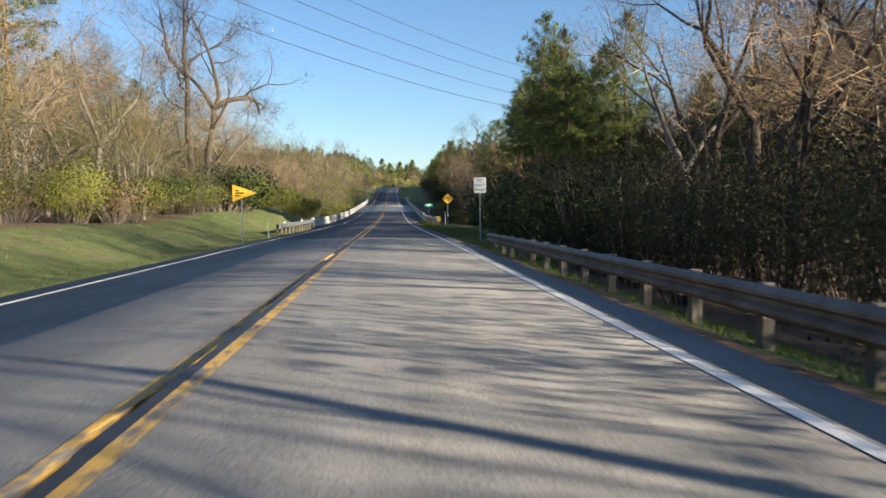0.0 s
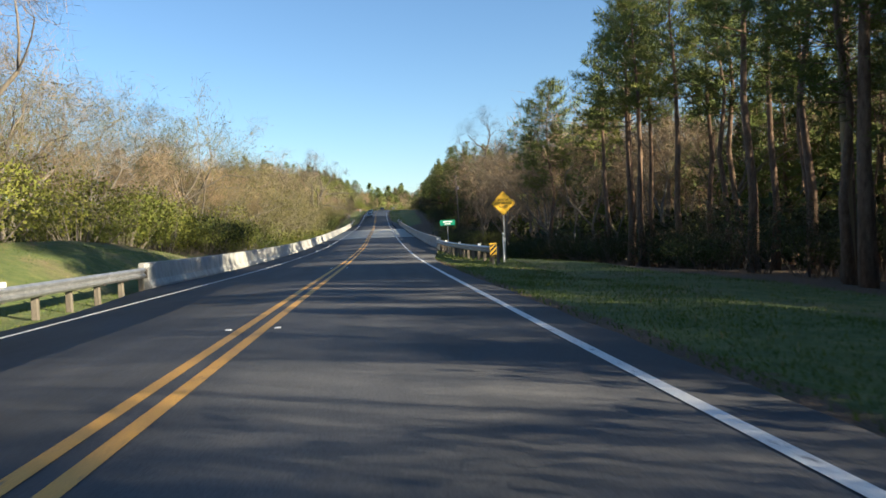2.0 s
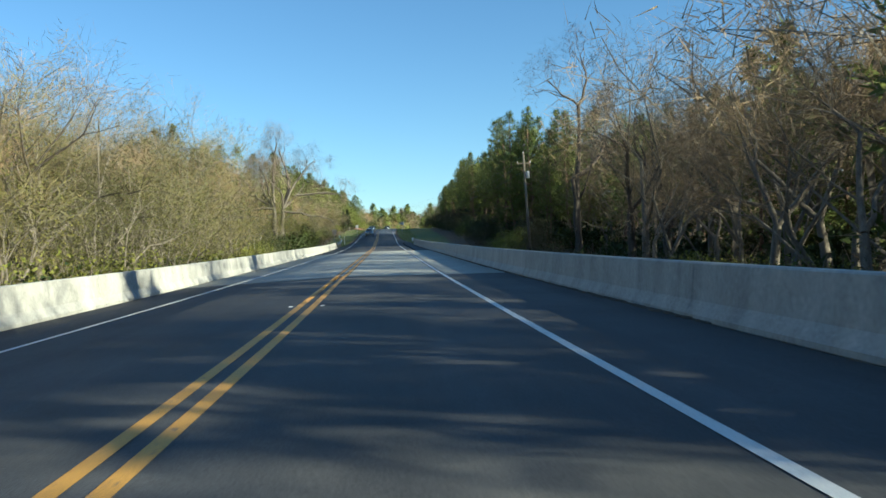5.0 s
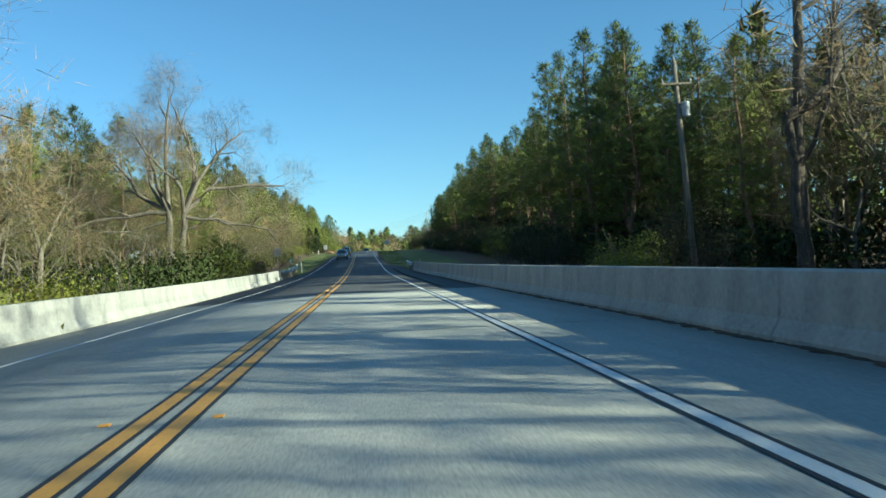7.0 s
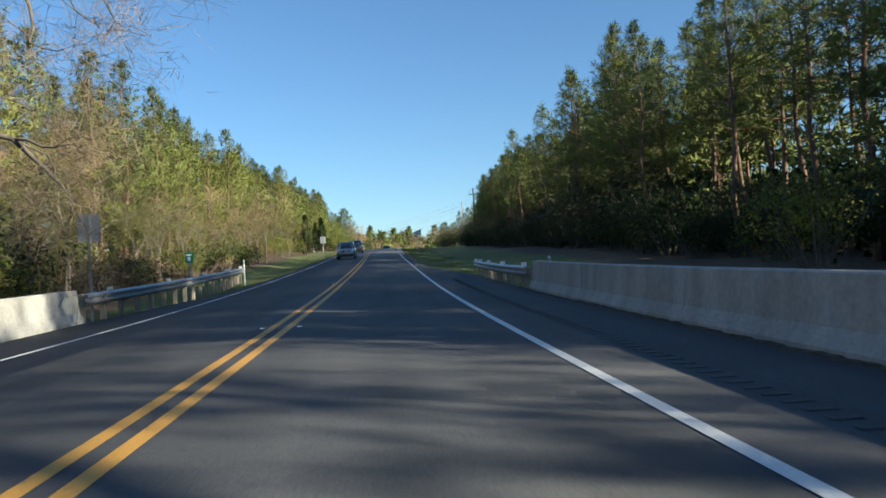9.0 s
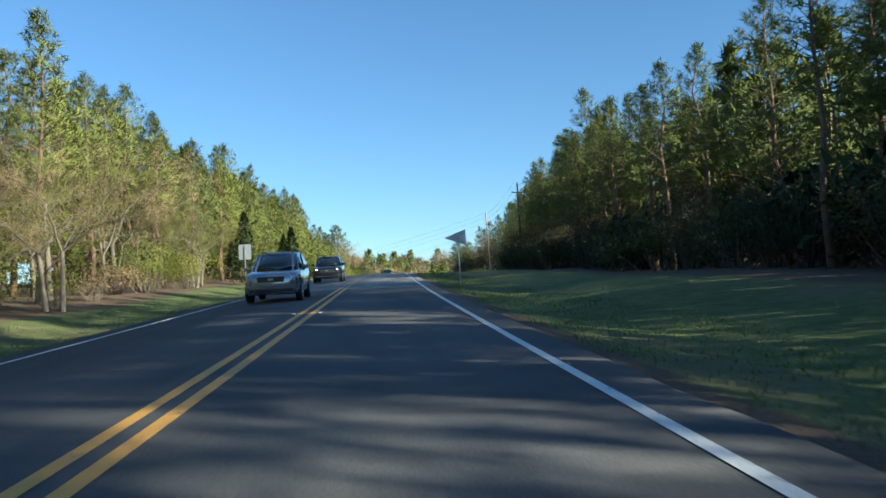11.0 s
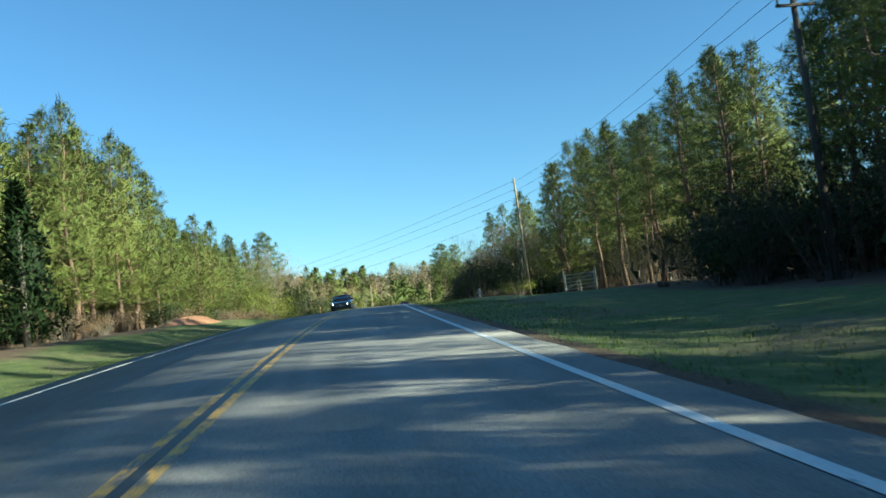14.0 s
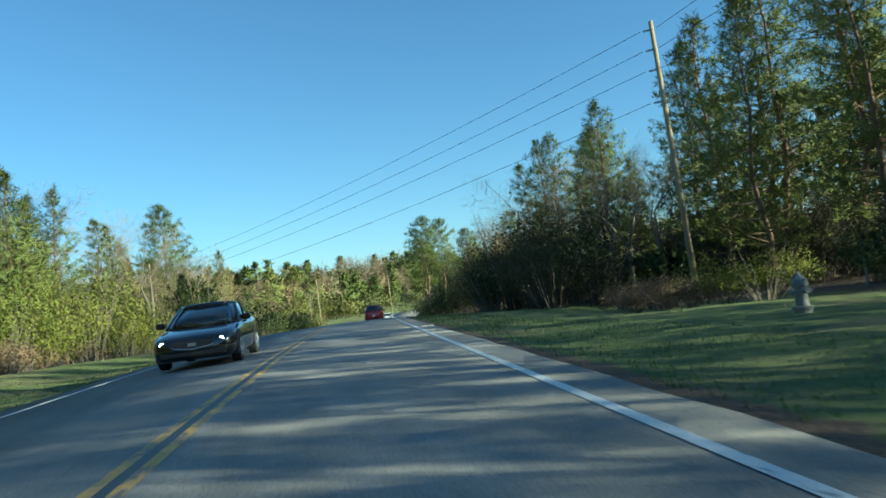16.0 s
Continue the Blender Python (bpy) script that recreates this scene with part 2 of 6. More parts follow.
M_YELLOW = worn_paint((0.62, 0.33, 0.05), (0.10, 0.09, 0.08), 0.34)("yellow_road_paint")
M_YELLOW_OLD = worn_paint((0.58, 0.36, 0.07), (0.15, 0.14, 0.13), 0.47)("worn_yellow_road_paint")
M_WHITE = worn_paint((0.72, 0.72, 0.70), (0.13, 0.13, 0.13), 0.36)("white_road_paint")
M_BLACKPAINT = plain("black_contrast_paint", (0.02, 0.02, 0.02), 0.6)
M_GALV = mottled((0.30, 0.31, 0.32), (0.48, 0.49, 0.50), 3, 25, (1, 1, 1), 0.05, 0.45, 0.7)("galvanised_steel")
M_RUSTY = mottled((0.11, 0.075, 0.055), (0.24, 0.20, 0.17), 2.5, 25, (1, 1, 1), 0.15, 0.6, 0.4)("rusted_steel")
M_POSTWOOD = mottled((0.20, 0.17, 0.13), (0.42, 0.37, 0.29), 3, 25, (3, 3, 0.3), 0.4, 0.85)("weathered_post_wood")
M_POSTDARK = mottled((0.10, 0.085, 0.065), (0.22, 0.19, 0.15), 3, 25, (3, 3, 0.3), 0.4, 0.85)("dark_post_wood")
M_POLE = mottled((0.22, 0.165, 0.10), (0.42, 0.34, 0.21), 2, 30, (5, 5, 0.25), 0.4, 0.85)("pole_wood")
M_POLE_DARK = mottled((0.05, 0.04, 0.032), (0.10, 0.08, 0.06), 2, 30, (5, 5, 0.25), 0.4, 0.85)("tarred_pole_wood")
M_SIGN_Y = plain("yellow_sign_face", (0.78, 0.47, 0.03), 0.45)
M_SIGN_W = plain("white_sign_face", (0.74, 0.75, 0.76), 0.45)
M_SIGN_G = plain("green_sign_face", (0.01, 0.22, 0.13), 0.45)
M_SIGN_BACK = plain("bare_aluminium", (0.42, 0.43, 0.44), 0.45, 0.6)
M_BLACK = plain("black_lettering", (0.015, 0.015, 0.017), 0.5)
M_REFLECT = plain("white_reflector", (0.8, 0.8, 0.78), 0.3)
M_AMBER = plain("amber_reflector", (0.75, 0.36, 0.05), 0.3)
M_WIRE = plain("wire", (0.06, 0.06, 0.065), 0.5, 0.4)
M_INSUL = plain("insulator_porcelain", (0.32, 0.33, 0.35), 0.3)
M_BARK_PINE = mottled((0.10, 0.062, 0.04), (0.25, 0.165, 0.11), 5, 25, (2, 2, 0.6), 0.7, 0.95)("pine_bark")
M_BARK = mottled((0.105, 0.09, 0.072), (0.25, 0.215, 0.17), 4, 25, (2, 2, 0.5), 0.6, 0.95)("grey_bark")
M_BARK_OAK = mottled((0.05, 0.041, 0.033), (0.13, 0.106, 0.082), 4, 25, (2, 2, 0.5), 0.6, 0.95)("oak_bark")
# grey bark with the shade on the bridge oak's trunk put into its colour
M_BARK_BRIDGE = mottled((0.07, 0.06, 0.048), (0.2, 0.175, 0.14), 3, 25, (2, 2, 0.5), 0.6, 0.95)("lichened_bark")
M_BARK_PALE = mottled((0.19, 0.17, 0.135), (0.35, 0.31, 0.245), 3, 25, (2, 2, 0.7), 0.4, 0.9)("pale_bark")
M_NEEDLE = foliage("pine_needles", (0.095, 0.122, 0.034), (0.172, 0.198, 0.056), 0.05)
M_CEDAR = foliage("cedar_foliage", (0.016, 0.03, 0.011), (0.038, 0.056, 0.018), 0.1)
M_BUD = foliage("budding_twigs", (0.24, 0.175, 0.115), (0.36, 0.275, 0.18), 0.25)
M_BUD_OLIVE = foliage("olive_twigs", (0.125, 0.115, 0.06), (0.20, 0.182, 0.095), 0.25)
M_TWIG = foliage("grey_twigs", (0.13, 0.11, 0.095), (0.27, 0.235, 0.20), 0.3)
M_BUD_GREEN = foliage("green_buds", (0.16, 0.165, 0.045), (0.26, 0.25, 0.07), 0.35)
M_SHRUB = foliage("spring_leaves", (0.12, 0.145, 0.03), (0.22, 0.235, 0.052), 0.3)
M_DARKSHRUB = foliage("evergreen_leaves", (0.03, 0.045, 0.016), (0.055, 0.073, 0.024), 0.1)
M_THICKET = foliage("thicket_leaves", (0.042, 0.046, 0.024), (0.078, 0.077, 0.041), 0.1)
M_CANOPY = foliage("spring_canopy", (0.085, 0.1, 0.034), (0.16, 0.16, 0.06), 0.2)
M_BROWNSHRUB = foliage("dry_stems", (0.11, 0.075, 0.045), (0.26, 0.19, 0.12), 0.2)
M_GRASS = foliage("grass_blades", (0.055, 0.10, 0.018), (0.16, 0.20, 0.05), 0.35)
M_STRAW = foliage("dry_grass", (0.22, 0.16, 0.08), (0.42, 0.33, 0.18), 0.3)
M_REDCLAY = mottled((0.27, 0.125, 0.06), (0.42, 0.22, 0.12), 1.5, 18, (1, 1, 1), 0.6, 0.95)("red_clay")


# ---- mesh helpers ----
class Shape:
    """Collects vertices and faces, with a material number for each face."""

    def __init__(self):
        self.v, self.f, self.m = [], [], []

    def add(self, verts, faces, mat=0):
        o = len(self.v)
        self.v.extend([tuple(p) for p in verts])
        self.f.extend([tuple(i + o for i in q) for q in faces])
        self.m.extend([mat] * len(faces))
        return self

    def tube(self, pts, radii, sides=6, mat=0, cap=True):
        pts = [Vector(p) for p in pts]
        verts, faces = [], []
        up = Vector((0, 0, 1))
        for i, p in enumerate(pts):
            d = (pts[min(i + 1, len(pts) - 1)] - pts[max(i - 1, 0)])
            d = d.normalized() if d.length > 1e-9 else up
            a = d.cross(Vector((1, 0, 0)) if abs(d.x) < 0.8 else up).normalized()
            b = d.cross(a)
            for k in range(sides):
                an = 2 * math.pi * k / sides
                verts.append(p + (a * math.cos(an) + b * math.sin(an)) * radii[i])
        for i in range(len(pts) - 1):
            for k in range(sides):
                k2 = (k + 1) % sides
                faces.append((i * sides + k, i * sides + k2, (i + 1) * sides + k2, (i + 1) * sides + k))
        if cap:
            faces.append(tuple(range(sides - 1, -1, -1)))
            n = (len(pts) - 1) * sides
            faces.append(tuple(range(n, n + sides)))
        return self.add(verts, faces, mat)

    def box(self, x0, x1, y0, y1, z0, z1, mat=0, bevel=0.0):
        b = min(bevel, 0.45 * min(x1 - x0, y1 - y0, z1 - z0))
        if b <= 0:
            vs = [(x, y, z) for z in (z0, z1) for y in (y0, y1) for x in (x0, x1)]
            return self.add(vs, [(0, 2, 3, 1), (4, 5, 7, 6), (0, 1, 5, 4), (2, 6, 7, 3), (0, 4, 6, 2), (1, 3, 7, 5)], mat)
        rings = []
        for z, q in ((z0, b), (z0 + b, 0), (z1 - b, 0), (z1, b)):
            rings.append([(x0 + b + q * 0.0, y0 + q, z), (x1 - b, y0 + q, z), (x1 - q, y0 + b, z), (x1 - q, y1 - b, z),
                          (x1 - b, y1 - q, z), (x0 + b, y1 - q, z), (x0 + q, y1 - b, z), (x0 + q, y0 + b, z)])
        return self.loft(rings, mat)

    def loft(self, rings, mat=0, caps=True):
        n = len(rings[0])
        verts = [p for r in rings for p in r]
        faces = [(i * n + k, i * n + (k + 1) % n, (i + 1) * n + (k + 1) % n, (i + 1) * n + k) for i in range(len(rings) - 1) for k in range(n)]
        if caps:
            faces += [tuple(range(n - 1, -1, -1)), tuple(range((len(rings) - 1) * n, len(rings) * n))]
        return self.add(verts, faces, mat)

    def mesh(self, name, mats, shaded=False):
        me = bpy.data.meshes.new(name)
        me.from_pydata(self.v, [], self.f)
        for mt in mats:
            me.materials.append(mt)
        me.polygons.foreach_set("material_index", self.m)
        if shaded:
            me.polygons.foreach_set("use_smooth", [True] * len(self.f))
        me.update()
        return me


def part(name, shape, mats, parent=None, label="", shaded=False):
    mats = mats if isinstance(mats, (list, tuple)) else [mats]
    ob = new(name, shape.mesh(name, mats, shaded))
    if parent is not None:
        ob.parent = parent
    if label:
        ob["label"] = label
    return ob


def thing(name, place, label, category, group="", turn=0.0):
    ob = new(name)
    ob.empty_display_size = 0.3
    ob.matrix_basis = Matrix.Translation(place) @ Matrix.Rotation(turn, 4, "Z")
    return tagged(ob, label, category, group)


def raw_mesh(name, v, f, mats, ids=None):
    """A mesh from arrays: v (n, 3), f (m, 3)."""
    me = bpy.data.meshes.new(name)
    v, f = np.asarray(v, np.float32), np.asarray(f, np.int32)
    me.vertices.add(len(v))
    me.vertices.foreach_set("co", v.ravel())
    k = f.shape[1]
    me.loops.add(f.size)
    me.loops.foreach_set("vertex_index", f.ravel())
    me.polygons.add(len(f))
    me.polygons.foreach_set("loop_start", np.arange(0, f.size, k, dtype=np.int32))
    for mt in mats:
        me.materials.append(mt)
    if ids is not None:
        me.polygons.foreach_set("material_index", np.asarray(ids, np.int32))
    me.update(calc_edges=True)
    return me


def soften(v, f, weight=0.66):
    """Turns leaf faces outward and gives them normals that follow the whole crown; returns faces and normals."""
    t = v[f]
    c = t.mean(1)
    n = np.cross(t[:, 1] - t[:, 0], t[:, 2] - t[:, 0])
    n /= np.linalg.norm(n, axis=1)[:, None] + 1e-12
    lo, hi = np.percentile(c, 5, 0), np.percentile(c, 95, 0)
    mid, half = (lo + hi) / 2, (hi - lo) / 2 + 0.1
    mid[:2] = 0.0
    mid[2] -= 0.25 * half[2]
    out = (c - mid) / half
    out /= np.linalg.norm(out, axis=1)[:, None] + 1e-12
    turn = (n * out).sum(1) < 0
    f = f.copy()
    f[turn] = f[turn][:, ::-1]
    n[turn] *= -1
    m = out * weight + n * (1 - weight)
    m /= np.linalg.norm(m, axis=1)[:, None] + 1e-12
    return f, m


def set_normals(me, n):
    """One normal for each triangle's three corners."""
    me.polygons.foreach_set("use_smooth", [True] * len(me.polygons))
    me.normals_split_custom_set(np.repeat(n, 3, 0))


# ---- ground ----
def ground():
    outs = [0, 2.5, 4.3, 4.7, 5.1, 5.6, 6.2, 7, 8, 9, 10, 11.5, 13, 15, 17.5, 21, 26, 34, 45, 60, 85, 130, 210, 360, 700, 1600]
    ls = np.array([-o for o in outs[:0:-1]] + outs, float)
    ys = np.concatenate([np.arange(-900, -60, 120), np.arange(-60, 540, 1.5), np.arange(540, 760, 8), np.arange(760, 1300, 40), np.arange(1300, 3300, 200)])
    L, Y = np.meshgrid(ls, ys)
    X = cx(Y) + L
    Z = ground_z(L, Y)
    v = np.stack([X, Y, Z], -1).reshape(-1, 3)
    n = len(ls)
    i = (np.arange(len(ys) - 1)[:, None] * n + np.arange(n - 1)[None]).ravel()
    f = np.stack([i, i + 1, i + n + 1, i + n], 1)
    me = raw_mesh("ground", v, f, [M_GROUND])
    me.polygons.foreach_set("use_smooth", [True] * len(f))
    edge_r = np.interp(Y, [-64, 27, 44, 122, 138, 245, 262, 385, 436, 516], [6.5, 7.0, 12.5, 13.5, 7.0, 7.5, 12.5, 15.0, 19.0, 12.0])
    edge_l = np.interp(Y, [-64, 70, 109, 138, 245, 262, 354, 405, 422, 470, 530, 560], [10.5, 12.5, 10.0, 7.0, 7.0, 9.0, 10.0, 10.5, 12.0, 12.5, 16.0, 45.0])
    wood = np.where(L > 0, L - edge_r, -L - edge_l)
    cover = np.clip(0.5 + wood * 0.35, 0, 1)
    grit = np.clip(1.1 - np.abs(np.abs(L) - 4.6) * 1.6, 0, 0.75)
    cover = np.maximum(cover, grit)
    a = me.attributes.new("cover", 'FLOAT', 'POINT')
    a.data.foreach_set("value", cover.ravel().astype(np.float32))
    return tagged(new("ground", me), "rough green grass verge giving way to brown leaf litter", "ground", kind="structure")


ground()


# ---- road ----
def ribbon(name, y0, y1, l_in, l_out, lift, mats, step=1.5, thick=0.0, wave=0.0):
    """A strip that follows the road between two distances from its centre line; they may be functions of y."""
    n = max(2, int((y1 - y0) / step) + 1)
    ys = np.linspace(y0, y1, n)
    a = np.array([l_in(y) if callable(l_in) else l_in for y in ys])
    b = np.array([l_out(y) if callable(l_out) else l_out for y in ys])
    if wave:
        b = b + wave * (np.sin(ys * 1.7) * 0.6 + np.sin(ys * 4.1 + 1) * 0.4)
    cols = [a, b]
    if np.any((a < -0.02) & (b > 0.02)):
        cols = [a, np.zeros(n), b]
    k = len(cols)
    v = np.concatenate([np.stack([cx(ys) + c, ys, paved(c, ys) + lift], 1) for c in cols])
    i = np.arange(n - 1)
    f = np.concatenate([np.stack([j * n + i, (j + 1) * n + i, (j + 1) * n + i + 1, j * n + i + 1], 1) for j in range(k - 1)])
    if thick:
        m = len(v)
        v = np.concatenate([v, v - np.array([0, 0, thick])])
        f = np.concatenate([f, f[:, ::-1] + m,
                            np.stack([i, i + 1, m + i + 1, m + i], 1),
                            np.stack([(k - 1) * n + i + 1, (k - 1) * n + i, m + (k - 1) * n + i, m + (k - 1) * n + i + 1], 1)])
        for e in (0, n - 1):
            q = [[j * n + e, (j + 1) * n + e, m + (j + 1) * n + e, m + j * n + e] for j in range(k - 1)]
            f = np.concatenate([f, np.array(q)])
    return new(name, raw_mesh(name, v, f, mats if isinstance(mats, list) else [mats]))


def shoulder_r(y):
    return 4.3 + 1.75 * float(smooth(86, 118, y) * (1 - smooth(262, 290, y)))


def shoulder_l(y):
    return -4.3 - 1.2 * float(smooth(66, 78, y) * (1 - smooth(252, 268, y)))


JOIN0, JOIN1 = 36.0, 321.0
for y0, y1, mat, label in ((-120, JOIN0, M_OLD, "weathered grey asphalt road with sealed centre joint"),
                           (JOIN0, DECK0, M_NEW, "fresh dark asphalt road leading onto the bridge"),
                           (DECK1, JOIN1, M_NEW, "fresh dark asphalt road beyond the bridge"),
                           (JOIN1, 790, M_OLD, "weathered grey asphalt road climbing over a crest")):
    r = ribbon("road", y0, y1, shoulder_l, shoulder_r, 0.0, mat, 1.5, 0.22, 0.05)
    tagged(r, label, "road", kind="structure")
deck = ribbon("bridge_deck", DECK0, DECK1, -6.0, 6.9, 0.0, M_DECK, 2.0, 0.45)
tagged(deck, "pale concrete bridge deck with tree shadows across it", "bridge deck", kind="structure")
for y0, y1 in ((134, DECK0), (DECK1, 236)):
    a = ribbon("approach_slab", y0, y1, -6.0, 6.9, -0.02, M_GRIT, 2.0, 2.6)
    tagged(a, "gritty roadside fill beside the bridge approach", "embankment", kind="structure")
for y in (DECK0, DECK1):
    j = ribbon("expansion_joint", y - 0.06, y + 0.06, -5.4, 6.2, 0.006, M_TAR, 0.12)
    tagged(j, "black rubber expansion joint across the road", "joint", kind="structure")
for y in (175.6, 193.2):
    j = ribbon("deck_joint", y - 0.015, y + 0.015, -5.4, 6.2, 0.005, M_TAR, 0.03)
    tagged(j, "thin dark joint across the bridge deck", "joint", kind="structure")


def line(name, y0, y1, l, width, mat, label, lift=0.006, off=None):
    """A painted line at l from the centre; off: a function of y that shifts it."""
    at = lambda d: (lambda y: l + d + (off(y) if off else 0.0))
    r = ribbon(name, y0, y1, at(-width / 2), at(width / 2), lift, mat, 1.5)
    return tagged(r, label, "road marking", kind="structure")


def middle(y):
    """The painted centre lies a little right of the crown, least so on the bridge."""
    return 0.03 + 0.07 * float(smooth(20, 45, y) * (1 - smooth(138, 158, y)) + smooth(DECK1, 230, y) * (1 - smooth(305, 330, y)))


GAP_OLD, GAP_NEW, GAP_DECK = 0.11, 0.137, 0.15
for y0, y1, mat, gap, word in ((-120, JOIN0, M_YELLOW_OLD, GAP_OLD, "worn"), (JOIN0, DECK0, M_YELLOW, GAP_NEW, "bright"), (DECK0, DECK1, M_YELLOW, GAP_DECK, "bright"),
                               (DECK1, JOIN1, M_YELLOW, GAP_NEW, "bright"), (JOIN1, 790, M_YELLOW_OLD, GAP_OLD, "worn")):
    for side in (-1, 1):
        line("yellow_line", y0 + 0.01, y1 - 0.01, side * gap, 0.13 if gap > 0.12 else 0.115, mat, word + " yellow line of the double centre marking", off=middle)
for y0, y1 in ((-120, JOIN0), (JOIN1, 720)):
    line("centre_joint", y0, y1, 0.0, 0.1, M_TAR, "dark sealed joint between the yellow lines", off=middle)
for side, l in (("left", -EDGE), ("right", EDGE)):
    for y0, y1 in ((-120, DECK0), (DECK0 + 0.1, DECK1 - 0.1), (DECK1, 720)):
        line("white_edge_line", y0, y1, l, 0.12 if l > 0 else 0.105, M_WHITE, "white painted edge line along the road")
for l, w, off in ((-GAP_DECK, 0.13, middle), (GAP_DECK, 0.13, middle), (EDGE, 0.13, None)):
    for s in (-1, 1):
        line("black_border_line", DECK0 + 0.1, DECK1 - 0.1, l + s * (w / 2 + 0.022), 0.04, M_BLACKPAINT, "black contrast border beside the painted line", off=off)


def rumble_dots():
    s = Shape()
    for k in range(170):
        y = 214.0 + k * 0.3
        l = 4.65
        x, z = float(cx(y)) + l, float(paved(l, y))
        s.box(x - 0.1, x + 0.1, y - 0.04, y + 0.04, z + 0.002, z + 0.008, 0)
    ob = part("rumble_marks", s, M_TAR)
    return tagged(ob, "row of small dark milled rumble marks on the shoulder", "rumble strip", kind="stuff")


rumble_dots()


def road_stud(l, y, mat):
    s = Shape()
    s.loft([[(-.04, -.04, 0), (.04, -.04, 0), (.04, .04, 0), (-.04, .04, 0)], [(-.035, -.018, .014), (.035, -.018, .014), (.035, .018, .014), (-.035, .018, .014)]])
    ob = part("road_stud", s, mat)
    ob.location = (float(cx(y)) + l, y, float(paved(l, y)) + 0.004)
    return tagged(ob, "small raised reflective road stud beside the yellow line", "road stud", "road studs")


for y in (41.0, 61.9, 83.6, 104.0, 124.5, 145.0, 226.0, 246.0, 265.0, 284.0, 303.4):
    for l in (-0.31, 0.31):
        road_stud(l + middle(y), y, M_REFLECT)
for l in (-0.40, 0.42):
    road_stud(l, 186.6, M_AMBER)


# ---- concrete barriers ----
def barrier(name, y0, y1, l, facing, label):
    """A concrete safety barrier of segments; facing: +1 when its traffic face looks to +x."""
    base = thing(name, spot(l, (y0 + y1) / 2), label, "barrier")
    inv = base.matrix_basis.inverted()
    prof = [(0.17, 0.0), (0.17, 0.07), (0.055, 0.26), (0.0, 0.80), (-0.02, 0.82), (-0.20, 0.82), (-0.22, 0.80), (-0.24, -0.25), (-0.10, -0.3)]
    n = int(round((y1 - y0) / 6.1))
    for k in range(n):
        a, b = y0 + (y1 - y0) * k / n, y0 + (y1 - y0) * (k + 1) / n
        s = Shape()
        rings = []
        for y, q in ((a + 0.008, 0.012), (a + 0.03, 0), ((a + b) / 2, 0), (b - 0.03, 0), (b - 0.008, 0.012)):
            x, z = float(cx(y)) + l, float(paved(l, y))
            rings.append([inv @ Vector((x + facing * (p - q), y, z + h - q * (h > 0.5))) for p, h in prof])
        if facing < 0:
            rings = [r[::-1] for r in rings]
        s.loft(rings)
        part("barrier_segment", s, M_CONC, base)
    return base


barrier("concrete_barrier", 78.0, 253.0, BAR_L, 1, "long sunlit concrete safety barrier streaked with tree shadows")
barrier("concrete_barrier", 116.5, 256.0, BAR_R, -1, "long smooth concrete bridge barrier with its road face in shade")



def debris(y0, y1, l, seed):
    """A thin uneven line of grit and dead leaves gathered against the foot of a barrier."""
    rng = np.random.default_rng(seed)
    s = Shape()
    for y in np.arange(y0, y1, 0.28):
        w, n, h = rng.uniform(0.03, 0.11), rng.uniform(0.15, 0.34), rng.uniform(0.012, 0.035)
        x, z = float(cx(y)) + l - w * 0.6, float(paved(l, y))
        ring = lambda k, up: [(x + math.cos(a) * w * k * (1 + 0.25 * math.sin(3 * a + y)), y + math.sin(a) * n * k, z + up) for a in np.linspace(0, 2 * math.pi, 8)[:-1]]
        s.loft([ring(1.0, -0.01), ring(0.8, h * 0.7), ring(0.3, h)])
    return tagged(part("barrier_debris", s, M_LITTER), "dark line of grit and dead leaves along the barrier", "debris", kind="stuff")


debris(140.0, 250.0, BAR_R - 0.17, 12)


